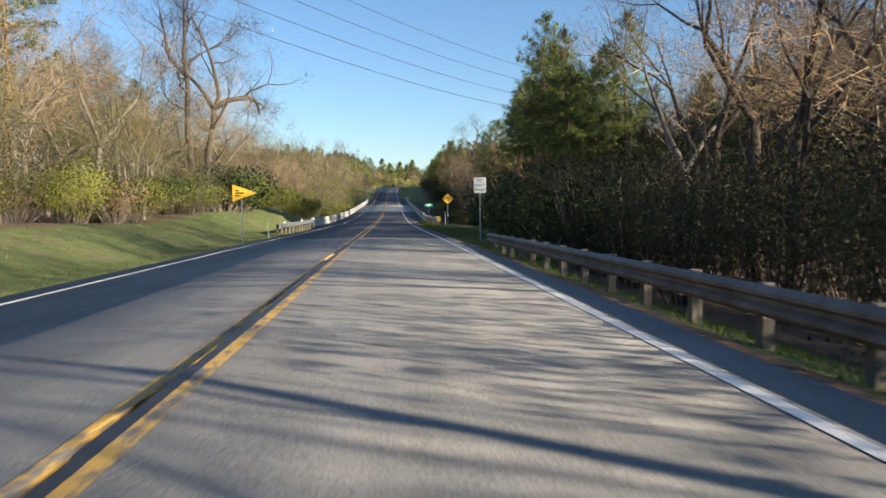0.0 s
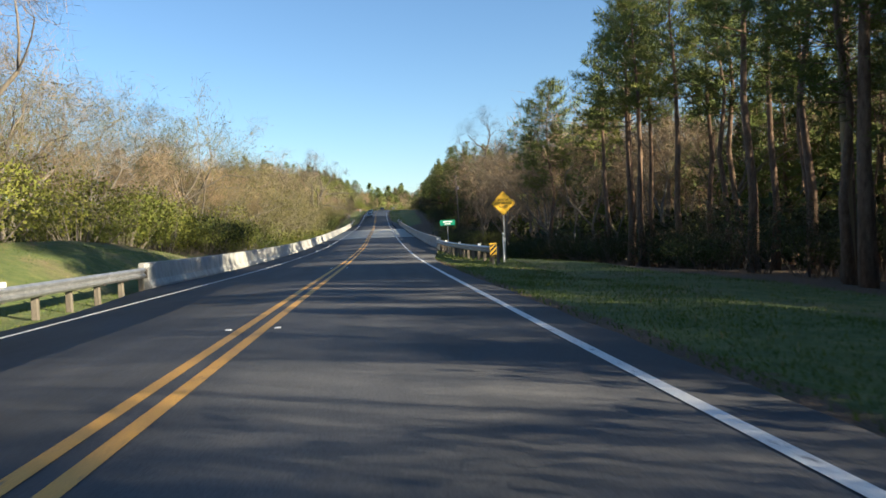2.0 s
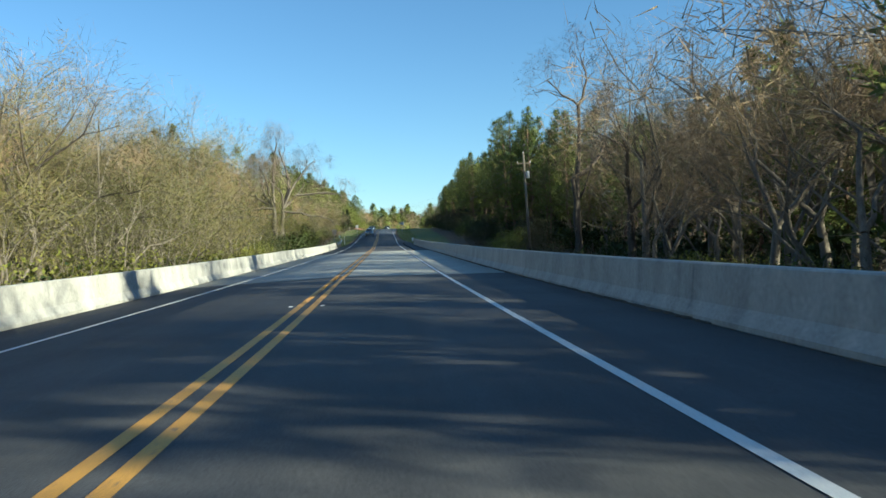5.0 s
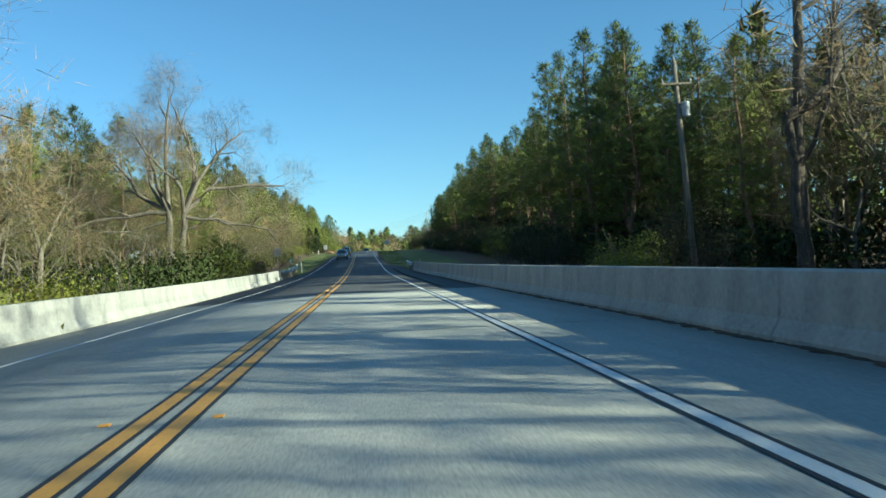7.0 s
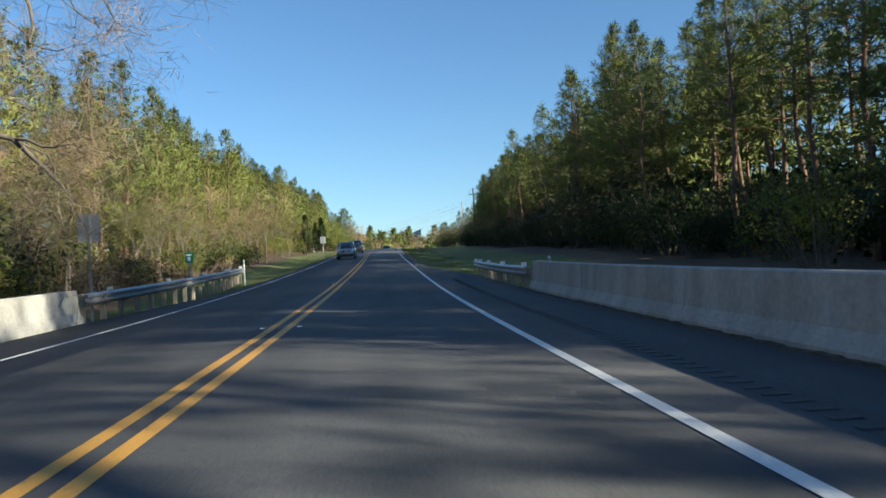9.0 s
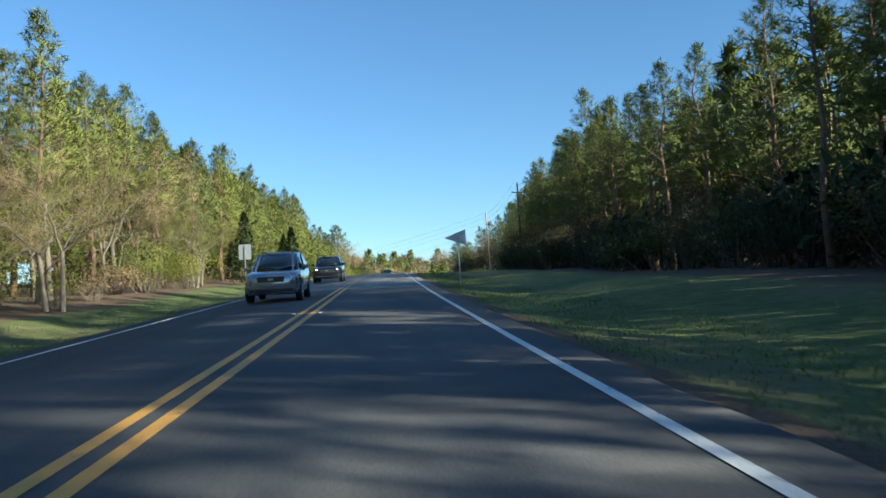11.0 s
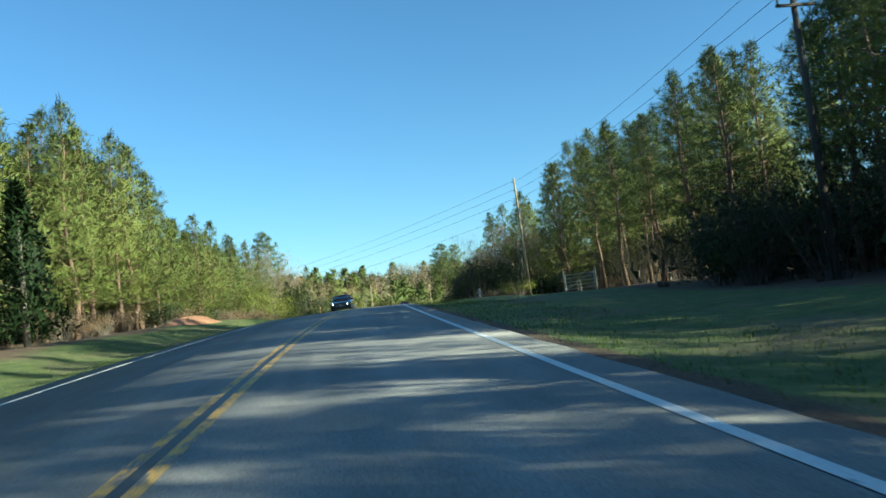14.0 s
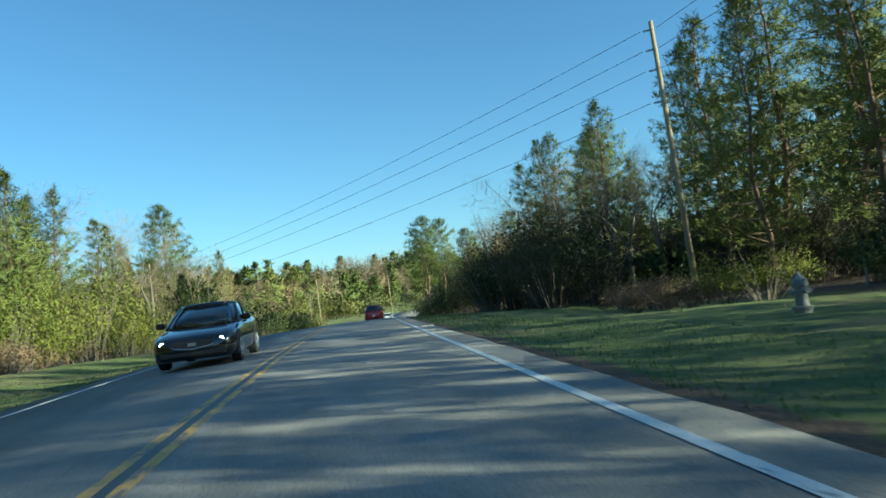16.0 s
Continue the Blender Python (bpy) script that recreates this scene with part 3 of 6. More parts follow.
# ---- guard rails ----
def guard_rail(pts, face, beam_mat, post_mat, label, spacing=1.9, cap=True, blocks=True, tags=()):
    """A W-beam rail on posts along pts [(l, y, top height over the road)], face: side that looks at the road."""
    base = thing("guard_rail", spot(pts[0][0], pts[0][1]), label, "guard rail")
    inv = base.matrix_basis.inverted()
    ys = np.arange(pts[0][1], pts[-1][1] + 1e-6, 0.95)
    pl = np.interp(ys, [p[1] for p in pts], [p[0] for p in pts])
    ph = np.interp(ys, [p[1] for p in pts], [p[2] for p in pts])
    prof = [(0.0, 0), (0.035, -0.02), (0.075, -0.055), (0.075, -0.095), (0.01, -0.135), (0.01, -0.175), (0.075, -0.215), (0.075, -0.255), (0.035, -0.29), (0.0, -0.31)]
    back = [(p - 0.006, h) for p, h in prof[::-1]]
    s = Shape()
    rings = [[inv @ Vector((float(cx(y)) + l + face * p, y, float(rz(y)) + t + h)) for p, h in prof + back] for y, l, t in zip(ys, pl, ph)]
    s.loft(rings)
    part("rail_beam", s, beam_mat, base, shaded=False)
    if cap:
        y, l, t = ys[0], pl[0], ph[0]
        c = Shape()
        x, z = float(cx(y)) + l, float(rz(y)) + t
        c.loft([[inv @ Vector((x + face * (0.02 + 0.10 * math.cos(a)), y - 0.05 - 0.16 * math.sin(a), z + h)) for a in np.linspace(0, math.pi, 7)] for h in (0.03, -0.34)])
        part("end_shoe", c, beam_mat, base)
    first = True
    for y in np.arange(pts[0][1] + 0.4, pts[-1][1], spacing):
        l = float(np.interp(y, [p[1] for p in pts], [p[0] for p in pts]))
        t = float(np.interp(y, [p[1] for p in pts], [p[2] for p in pts]))
        x = float(cx(y)) + l
        top, foot = float(rz(y)) + t - 0.015, float(ground_z(l, y)) - 0.15
        p = Shape()
        o = inv @ Vector((x, y, 0))
        p.box(o.x - face * 0.22 - 0.07, o.x - face * 0.22 + 0.07, o.y - 0.07, o.y + 0.07, foot + inv.translation.z, top + inv.translation.z, 0, 0.012)
        if blocks:
            bx = o.x - face * 0.075
            p.box(bx - 0.07, bx + 0.07, o.y - 0.06, o.y + 0.06, top + inv.translation.z - 0.32, top + inv.translation.z - 0.04, 0, 0.01)
        part("rail_post", p, post_mat, base)
        if tags and (int(y / spacing) % tags[0] == 0):
            r = Shape()
            r.box(o.x - 0.1, o.x + 0.06, o.y - 0.02, o.y + 0.02, top + inv.translation.z + 0.01, top + inv.translation.z + 0.12, 0, 0.005)
            part("reflector_tab", r, M_REFLECT, base)
    return base


guard_rail([(4.98, -40, 0.36), (4.98, 8, 0.35), (4.98, 20, 0.33), (5.05, 29.5, 0.28)], -1, M_RUSTY, M_POSTDARK, "old rust-brown guard rail on weathered wooden posts", 1.9, False)
guard_rail([(7.0, 88.4, 0.45), (6.6, 98, 0.46), (6.3, 108, 0.48), (6.18, 116.4, 0.52)], -1, M_GALV, M_POSTDARK, "grey steel guard rail leading to the bridge barrier", 1.9, True, True, (4,))
guard_rail([(-6.05, 56.4, 0.42), (-5.8, 66, 0.46), (-5.62, 77.9, 0.54)], 1, M_GALV, M_POSTDARK, "grey steel guard rail with a blunt white end", 1.9, True, True, (5,))
guard_rail([(-5.6, 253.1, 0.58), (-5.65, 264, 0.58), (-6.0, 274, 0.56), (-6.6, 282, 0.5)], 1, M_GALV, M_POSTWOOD, "bright steel guard rail on pale wooden posts", 1.55, False, True, (4,))
guard_rail([(6.15, 256.1, 0.52), (6.2, 264, 0.45), (6.5, 271, 0.35), (7.0, 278, 0.22)], -1, M_GALV, M_POSTWOOD, "steel guard rail flaring away after the bridge", 1.55, False, True, (3,))


# ---- signs and posts ----
def sign_post(base, height, mat=M_GALV, half=0.03, x=0.0):
    s = Shape()
    s.loft([[(x - half, -0.012, z), (x - half * 0.4, -0.012, z), (x - half * 0.4, 0.02, z), (x + half * 0.4, 0.02, z), (x + half * 0.4, -0.012, z), (x + half, -0.012, z), (x + half, 0.03, z), (x - half, 0.03, z)] for z in (-0.3, height)])
    return part("sign_post", s, mat, base)


def plate(outline, thick=0.004, mat=0):
    s = Shape()
    s.loft([[(x, -thick, z) for x, z in outline], [(x, 0, z) for x, z in outline]], mat)
    return s


def rounded(w, h, r=0.05, n=4):
    pts = []
    for sx, sz, a0 in ((1, -1, -90), (1, 1, 0), (-1, 1, 90), (-1, -1, 180)):
        for k in range(n + 1):
            a = radians(a0 + 90 * k / n)
            pts.append((sx * (w / 2 - r) + r * math.cos(a), sz * (h / 2 - r) + r * math.sin(a)))
    return pts


def shifted(outline, dx=0.0, dz=0.0, turn=0.0):
    c, s = math.cos(turn), math.sin(turn)
    return [(x * c - z * s + dx, x * s + z * c + dz) for x, z in outline]


def words(text, size, base, x, z, mat, y=-0.012):
    cu = bpy.data.curves.new("lettering", 'FONT')
    cu.body, cu.size, cu.align_x, cu.align_y, cu.extrude = text, size, 'CENTER', 'CENTER', 0.001
    cu.offset = size * 0.012
    cu.space_character = 1.08
    cu.materials.append(mat)
    ob = new("lettering", cu)
    ob.parent = base
    ob.matrix_basis = Matrix.Translation((x, y, z)) @ Matrix.Rotation(radians(90), 4, "X")
    return ob


def bars(base, rows, mat, y=-0.009):
    for x, z, w, h in rows:
        s = Shape()
        s.box(x - w / 2, x + w / 2, y - 0.001, y + 0.001, z - h / 2, z + h / 2)
        part("lettering_bar", s, mat, base)


def sign(name, l, y, face, label, post=2.6, turn=0.0, back=False):
    """A sign on a steel post. back: it faces away from the start of the road."""
    return thing(name, spot(l, y), label, "road sign", turn=turn + (math.pi if back else 0.0))


# yellow no-passing pennant
def pennant(l, y, top, back=False, turn=0.0):
    b = sign("pennant_sign", l, y, None, "yellow pennant sign with black lettering on a steel post" if not back else "bare grey back of a pennant sign on a post", back=back, turn=turn)
    zc = top
    sign_post(b, zc + 0.1)
    tri = [(-0.42, zc - 0.42), (0.70, zc - 0.02), (0.70, zc + 0.02), (-0.42, zc + 0.42)]
    part("sign_plate", plate(tri), M_SIGN_Y, b).location.y = -0.022
    part("plate_back", plate([(x * 0.995, z) for x, z in tri], 0.003), M_SIGN_BACK, b, "bare aluminium back").location.y = -0.018
    bars(b, [(-0.2, zc + 0.12, 0.16, 0.07), (-0.08, zc, 0.42, 0.07), (-0.2, zc - 0.12, 0.26, 0.07)], M_BLACK, -0.028)
    return b


pennant(-5.6, 39.4, 2.45)
pennant(5.95, 326.8, 2.55, True)


def do_not_pass(l, y, top, back=False):
    b = sign("do_not_pass_sign", l, y, None, "white sign reading do not pass on a steel post" if not back else "grey back of a rectangular road sign on a post", back=back)
    sign_post(b, top + 0.3)
    part("sign_plate", plate(shifted(rounded(0.61, 0.76, 0.05), 0, top)), M_SIGN_W, b).location.y = -0.022
    part("plate_back", plate(shifted(rounded(0.61, 0.76, 0.05), 0, top), 0.003), M_SIGN_BACK, b, "bare aluminium back").location.y = -0.018
    edge_o, edge_i = rounded(0.585, 0.735, 0.04), rounded(0.56, 0.71, 0.035)
    s = Shape()
    n = len(edge_o)
    s.add([(x, -0.0275, z + top) for x, z in edge_o] + [(x, -0.0275, z + top) for x, z in edge_i], [(k, (k + 1) % n, n + (k + 1) % n, n + k) for k in range(n)])
    part("border", s, M_BLACK, b)
    if not back:
        for text, dz in (("DO", 0.22), ("NOT", 0.0), ("PASS", -0.22)):
            words(text, 0.215, b, 0, top + dz, M_BLACK, -0.0285)
    return b


do_not_pass(5.85, 38.9, 2.72)
do_not_pass(-6.1, 255.0, 2.7, True)
do_not_pass(-4.95, 325.2, 2.25, True)


def diamond_sign():
    b = sign("bridge_ices_sign", 8.22, 93.2, None, "yellow diamond sign warning that the bridge ices before the road")
    sign_post(b, 3.2, M_GALV, 0.035)
    zc = 2.95
    sq = shifted(rounded(0.91, 0.91, 0.06), 0, zc, radians(45))
    part("sign_plate", plate(sq), M_SIGN_Y, b).location.y = -0.024
    part("plate_back", plate(sq, 0.003), M_SIGN_BACK, b, "bare aluminium back").location.y = -0.02
    o, i = shifted(rounded(0.885, 0.885, 0.055), 0, zc, radians(45)), shifted(rounded(0.845, 0.845, 0.045), 0, zc, radians(45))
    s, n = Shape(), len(o)
    s.add([(x, -0.0295, z) for x, z in o] + [(x, -0.0295, z) for x, z in i], [(k, (k + 1) % n, n + (k + 1) % n, n + k) for k in range(n)])
    part("border", s, M_BLACK, b)
    for text, dz in (("BRIDGE", 0.18), ("ICES BEFORE", 0.0), ("ROAD", -0.18)):
        words(text, 0.15, b, 0, zc + dz, M_BLACK, -0.0305)
    s = Shape()
    s.box(-0.05, 0.05, -0.02, 0.0, 0.95, 1.15, 0, 0.01)
    part("post_plate", s, M_REFLECT, b, "small white plate on the post")
    return b


diamond_sign()


def object_marker(l, y):
    b = sign("object_marker", l, y, None, "upright yellow marker with black diagonal stripes")
    sign_post(b, 0.95, M_POSTWOOD, 0.045)
    w, h, zc = 0.31, 0.62, 0.66
    part("sign_plate", plate(shifted(rounded(w, h, 0.02), 0, zc)), M_SIGN_Y, b).location.y = -0.03
    for k in range(-1, 3):
        z0 = zc - 0.36 + k * 0.225
        poly = []
        for x in (-w / 2 + 0.008, w / 2 - 0.008):
            for dz in (0, 0.125):
                poly.append((x, min(max(z0 + (x + w / 2) * 0.95 + dz, zc - h / 2 + 0.008), zc + h / 2 - 0.008)))
        p = [poly[0], poly[2], poly[3], poly[1]]
        s = Shape()
        s.add([(x, -0.036, z) for x, z in p], [(0, 1, 2, 3)])
        part("black_stripe", s, M_BLACK, b)
    return b


object_marker(6.85, 87.9)


def green_sign(l, y, w, h, top, rows, label):
    b = sign("green_sign", l, y, None, label)
    sign_post(b, top + h / 2)
    part("sign_plate", plate(shifted(rounded(w, h, 0.04), 0, top)), M_SIGN_G, b).location.y = -0.022
    bars(b, [(x, top + z, a, c) for x, z, a, c in rows], M_SIGN_W, -0.028)
    return b


green_sign(6.9, 113.6, 1.15, 0.42, 2.3, [(0, 0.07, 0.7, 0.10), (0, -0.09, 0.45, 0.09)], "green stream name sign with white lettering on a post")
green_sign(-5.85, 265.2, 0.30, 0.42, 1.75, [(0, 0.10, 0.20, 0.06), (0, -0.06, 0.12, 0.16)], "small green milepost sign on a thin post")


def marker_post(l, y, h, mat, label, r=0.045, band=None):
    b = thing("marker_post", spot(l, y), label, "marker post", "marker posts")
    s = Shape()
    s.tube([(0, 0, -0.2), (0, 0, h - 0.02), (0, 0, h)], [r, r, r * 0.6], 8)
    part("post", s, mat, b)
    if band:
        s = Shape()
        s.tube([(0, 0, h - 0.22), (0, 0, h - 0.07)], [r + 0.004, r + 0.004], 8)
        part("reflective_band", s, band, b)
    return b


WHITE_POST = "white round marker post with a reflective band"
for l, y, h in ((-14.6, 230.5, 3.2), (-14.3, 234.4, 3.2), (-5.7, 276.7, 1.4), (6.9, 256.4, 1.3), (7.75, 90.6, 1.45)):
    marker_post(l, y, h, M_REFLECT, WHITE_POST, 0.045, M_GALV)
marker_post(-5.4, 46.5, 1.0, M_GALV, "thin grey marker post in the grass", 0.025)
marker_post(-5.0, 444.4, 0.95, M_AMBER, "yellow plastic marker post at the road's edge", 0.05, M_REFLECT)
marker_post(-5.2, 456.0, 0.5, M_REFLECT, "short white marker post at the road's edge", 0.05)
marker_post(-10.8, 387.0, 1.0, M_REFLECT, WHITE_POST, 0.05)
marker_post(-11.3, 377.0, 0.9, M_REFLECT, WHITE_POST, 0.05)


# ---- fire hydrant ----
def hydrant(l, y):
    b = thing("fire_hydrant", spot(l, y), "pale grey fire hydrant standing in the grass", "fire hydrant")
    mat = plain("hydrant_paint", (0.2, 0.2, 0.19), 0.5)
    s = Shape()
    s.tube([(0, 0, -0.1), (0, 0, 0.06), (0, 0, 0.07), (0, 0, 0.12), (0, 0, 0.13), (0, 0, 0.50), (0, 0, 0.51), (0, 0, 0.57)], [0.17, 0.17, 0.2, 0.2, 0.125, 0.115, 0.16, 0.16], 14)
    part("barrel", s, mat, b)
    s = Shape()
    s.tube([(0, 0, 0.57), (0, 0, 0.64), (0, 0, 0.70), (0, 0, 0.73)], [0.14, 0.125, 0.075, 0.04], 14)
    s.tube([(0, 0, 0.72), (0, 0, 0.79)], [0.035, 0.03], 5)
    part("bonnet", s, mat, b)
    for dx, dy, r in ((1, 0, 0.06), (-1, 0, 0.06), (0, -1, 0.075)):
        s = Shape()
        s.tube([(dx * 0.08, dy * 0.08, 0.42), (dx * 0.19, dy * 0.19, 0.42), (dx * 0.20, dy * 0.20, 0.42), (dx * 0.24, dy * 0.24, 0.42)], [r * 0.8, r * 0.8, r, r * 0.9], 8)
        part("outlet", s, mat, b)
    return b


hydrant(10.3, 427.3)


# ---- utility poles and wires ----
def pole(l, y, h, label, mat=M_POLE, lean=(0.0, 0.0), arm=False, insulators=(), transformer=False):
    b = thing("utility_pole", spot(l, y), label, "utility pole", "utility poles")
    s = Shape()
    s.tube([(0, 0, -0.5), (lean[0] * 0.5, lean[1] * 0.5, h * 0.5), (lean[0], lean[1], h)], [0.165, 0.14, 0.105], 10)
    part("pole_shaft", s, mat, b, shaded=True)
    if arm:
        s = Shape()
        s.box(lean[0] - 0.8, lean[0] + 0.8, lean[1] - 0.18, lean[1] - 0.09, h - 1.25, h - 1.14, 0, 0.01)
        part("crossarm", s, mat, b)
        for x, z in ((-0.72, h - 1.14), (0.72, h - 1.14), (0.0, h)):
            s = Shape()
            s.tube([(lean[0] + x, lean[1] - 0.13 * (x != 0), z - 0.02), (lean[0] + x, lean[1] - 0.13 * (x != 0), z + 0.1), (lean[0] + x, lean[1] - 0.13 * (x != 0), z + 0.2)], [0.03, 0.05, 0.03], 8)
            part("insulator", s, M_INSUL, b)
    if transformer:
        x, z = lean[0] * 0.8 + 0.32, h - 2.5
        s = Shape()
        s.tube([(x, -0.12, z - 0.36), (x, -0.12, z - 0.33), (x, -0.12, z + 0.33), (x, -0.12, z + 0.37), (x, -0.12, z + 0.40)], [0.17, 0.2, 0.2, 0.2, 0.13], 14)
        s.tube([(x, -0.12, z + 0.36), (x, -0.12, z + 0.58)], [0.04, 0.025], 6)
        s.box(x - 0.26, x - 0.1, -0.16, -0.08, z + 0.1, z + 0.2)
        part("transformer_can", s, M_INSUL, b, "grey steel transformer can")
    for dx, dy, dz in insulators:
        s = Shape()
        s.tube([(dx * 0.12, dy * 0.12, dz), (dx * 0.7, dy * 0.7, dz + 0.02)], [0.02, 0.02], 5)
        for k in range(4):
            q = 0.35 + k * 0.09
            s.tube([(dx * q, dy * q, dz + 0.01), (dx * (q + 0.05), dy * (q + 0.05), dz + 0.01)], [0.075, 0.05], 8)
        part("insulator", s, M_INSUL, b)
    return b


def wire(a, b, sag, r=0.014, label="thin dark overhead wire sagging between poles"):
    s = Shape()
    a, b = Vector(a), Vector(b)
    pts = []
    for k in range(25):
        t = k / 24
        p = a.lerp(b, t)
        p.z -= sag * 4 * t * (1 - t)
        pts.append(p)
    s.tube(pts, [r] * 25, 4)
    return tagged(part("overhead_wire", s, M_WIRE), label, "wire", "overhead wires")


P_MAIN = (18.0, 449.0)
pole(*P_MAIN, 13.9, "tall pale wooden utility pole beside brush", M_POLE, (-0.25, 0.1), False, [(-0.8, 0.6, 13.5), (-0.8, 0.6, 12.5), (-0.8, 0.6, 11.5), (-0.8, 0.6, 9.9)])
pole(18.5, 386.5, 11.3, "dark tarred utility pole in front of the pines", M_POLE_DARK, (0.0, 0), True)
pole(17.9, 219.1, 12.6, "slim utility pole carrying a grey transformer can", M_POSTDARK, (-0.3, 0), True, transformer=True)
pole(17.0, 76.6, 15.5, "tall grey utility pole in front of the pines", M_POLE, (-0.1, 0))
pole(-30.0, 531.0, 12.5, "wooden utility pole among bare trees", M_POLE)
pole(-18.0, 600.0, 11.5, "wooden utility pole beside the far road", M_POLE)
pole(-9.0, 665.0, 11.5, "wooden utility pole beside the far road", M_POLE)
top = spot(*P_MAIN, 1.3)
west = spot(-30.0, 531.0)
back = spot(18.5, 386.5, 0.7)
for dz, sag in ((12.2, 0.9), (11.2, 0.9), (10.2, 0.9), (8.6, 1.0)):
    wire(top + Vector((-0.7, 0.45, dz)), west + Vector((0.2, 0, dz - 0.3)), sag)
    wire(top + Vector((-0.1, -0.1, dz)), back + Vector((-0.3, 0, dz - 1.2)), 0.6)
for k, dz in enumerate((12.4, 11.6, 10.8)):
    wire(top + Vector((0.05, 0.0, dz - 1.5)), top + Vector((6.5 + k * 0.8, 4.0 - k, -1.3)), 0.02, 0.012, "taut guy wire running from the pole to the ground")
near = spot(17.0, 76.6)
for lift, land in ((15.4, 11.0), (14.2, 9.8), (16.6, 12.3), (18.0, 13.5)):
    wire(above(-26.0, 10.0, lift), above(16.9, 76.6, land + 0.6), 2.0, 0.017)
p3 = spot(17.9, 219.1)
for dz in (12.4, 11.6, 10.6):
    wire(near + Vector((0, 0.1, dz + 2.8)), p3 + Vector((-0.3, 0, dz)), 1.0)
    wire(p3 + Vector((-0.3, 0, dz)), back + Vector((-0.4, 0, dz - 2.2)), 2.0)


# ---- trees ----
def tuft_mesh(centres, dirs, rng, blades, length, width, spread, loose=0.22):
    """Thin three-sided leaves round each centre: vertices and faces."""
    n = len(centres)
    c = np.repeat(np.asarray(centres), blades, 0)
    d = np.repeat(np.asarray(dirs), blades, 0) * spread + rng.normal(0, 1, (n * blades, 3))
    d /= np.linalg.norm(d, axis=1)[:, None] + 1e-9
    w = np.cross(d, rng.normal(0, 1, d.shape))
    w /= np.linalg.norm(w, axis=1)[:, None] + 1e-9
    ln = length * rng.uniform(0.6, 1.25, (n * blades, 1))
    wd = width * rng.uniform(0.6, 1.3, (n * blades, 1))
    c = c + rng.normal(0, length * loose, c.shape)
    v = np.stack([c - w * wd, c + w * wd, c + d * ln], 1).reshape(-1, 3)
    f = np.arange(len(v)).reshape(-1, 3)
    return v, f


def pine_shape(seed, H, bare=0.42, reach=2.3, limbs=46, blades=12, size=0.36, wide=0.0235, sides=6, cone=0.0, tufts=4.6):
    """A loblolly pine: tall bare trunk, stubs, whorls of upswept limbs with side sprays and tufts of needles. cone: how pointed the crown is."""
    rng = np.random.default_rng(seed)
    s = Shape()
    bend = rng.normal(0, 0.16, (6, 2))
    zs = np.linspace(-0.3, H, 6)
    pts = [(bend[i, 0] * (i > 0), bend[i, 1] * (i > 0), z) for i, z in enumerate(zs)]
    r0 = H * 0.0125
    s.tube(pts, [r0 * (1.25 if i == 0 else 1.0) * (1 - 0.86 * i / 5) for i in range(6)], sides)
    axis = lambda z: np.array([np.interp(z, zs, [p[0] for p in pts]), np.interp(z, zs, [p[1] for p in pts]), z])
    for k in range(10):
        z = H * rng.uniform(min(0.15, bare * 0.5), bare)
        a = rng.uniform(0, 6.28)
        p = axis(z)
        L = rng.uniform(0.4, 1.3)
        s.tube([p, p + np.array([math.cos(a) * L, math.sin(a) * L, L * rng.uniform(-0.2, 0.25)])], [0.022, 0.006], 3, cap=False)
    cs, ds = [], []
    whorls = max(5, limbs // 4)
    for k in range(limbs):
        u = (k // 4 + rng.normal(0, 0.16) + 0.3) / whorls
        u = min(max(u, 0.0), 0.985)
        z = H * (bare + (1 - bare) * u ** 0.9)
        a = k * 1.62 + (k // 4) * 0.7 + rng.uniform(-0.4, 0.4)
        dome = math.sin(math.pi * min(1.0, 0.25 + 0.75 * u)) ** 0.6 * (1.05 - 0.4 * u)
        spire = (1 - u) ** 0.8 * 1.05 + 0.06
        L = reach * (dome * (1 - cone) + spire * cone) * rng.uniform(0.62, 1.15)
        rise = rng.uniform(-0.02, 0.32) + 0.5 * u
        p = axis(z)
        way = np.array([math.cos(a), math.sin(a), rise])
        side = np.array([-math.sin(a), math.cos(a), 0.0])
        e = p + way * L
        s.tube([p, e], [0.035 * (1.3 - u), 0.008], 3, cap=False)
        m = max(3, int(L * tufts))
        for j in range(m):
            t = 0.32 + 0.68 * (j + rng.uniform(0, 1)) / m
            fan = 0.36 * L * math.sin(min(1.0, 1.25 - t) * 2.2) + 0.1
            q = p + way * L * t + side * rng.normal(0, 0.6) * fan
            q[2] += rng.normal(0.06, 0.14)
            cs.append(q)
            ds.append(way * 0.9 + side * rng.normal(0, 0.4) + np.array([0, 0, 0.35]))
    for k in range(9):
        cs.append(axis(H) + np.array([rng.normal(0, 0.09), rng.normal(0, 0.09), 0.1 - k * 0.14]))
        ds.append((0, 0, 1.6))
    v, f = tuft_mesh(cs, ds, rng, blades, size, wide, 0.8)
    return s, v, f


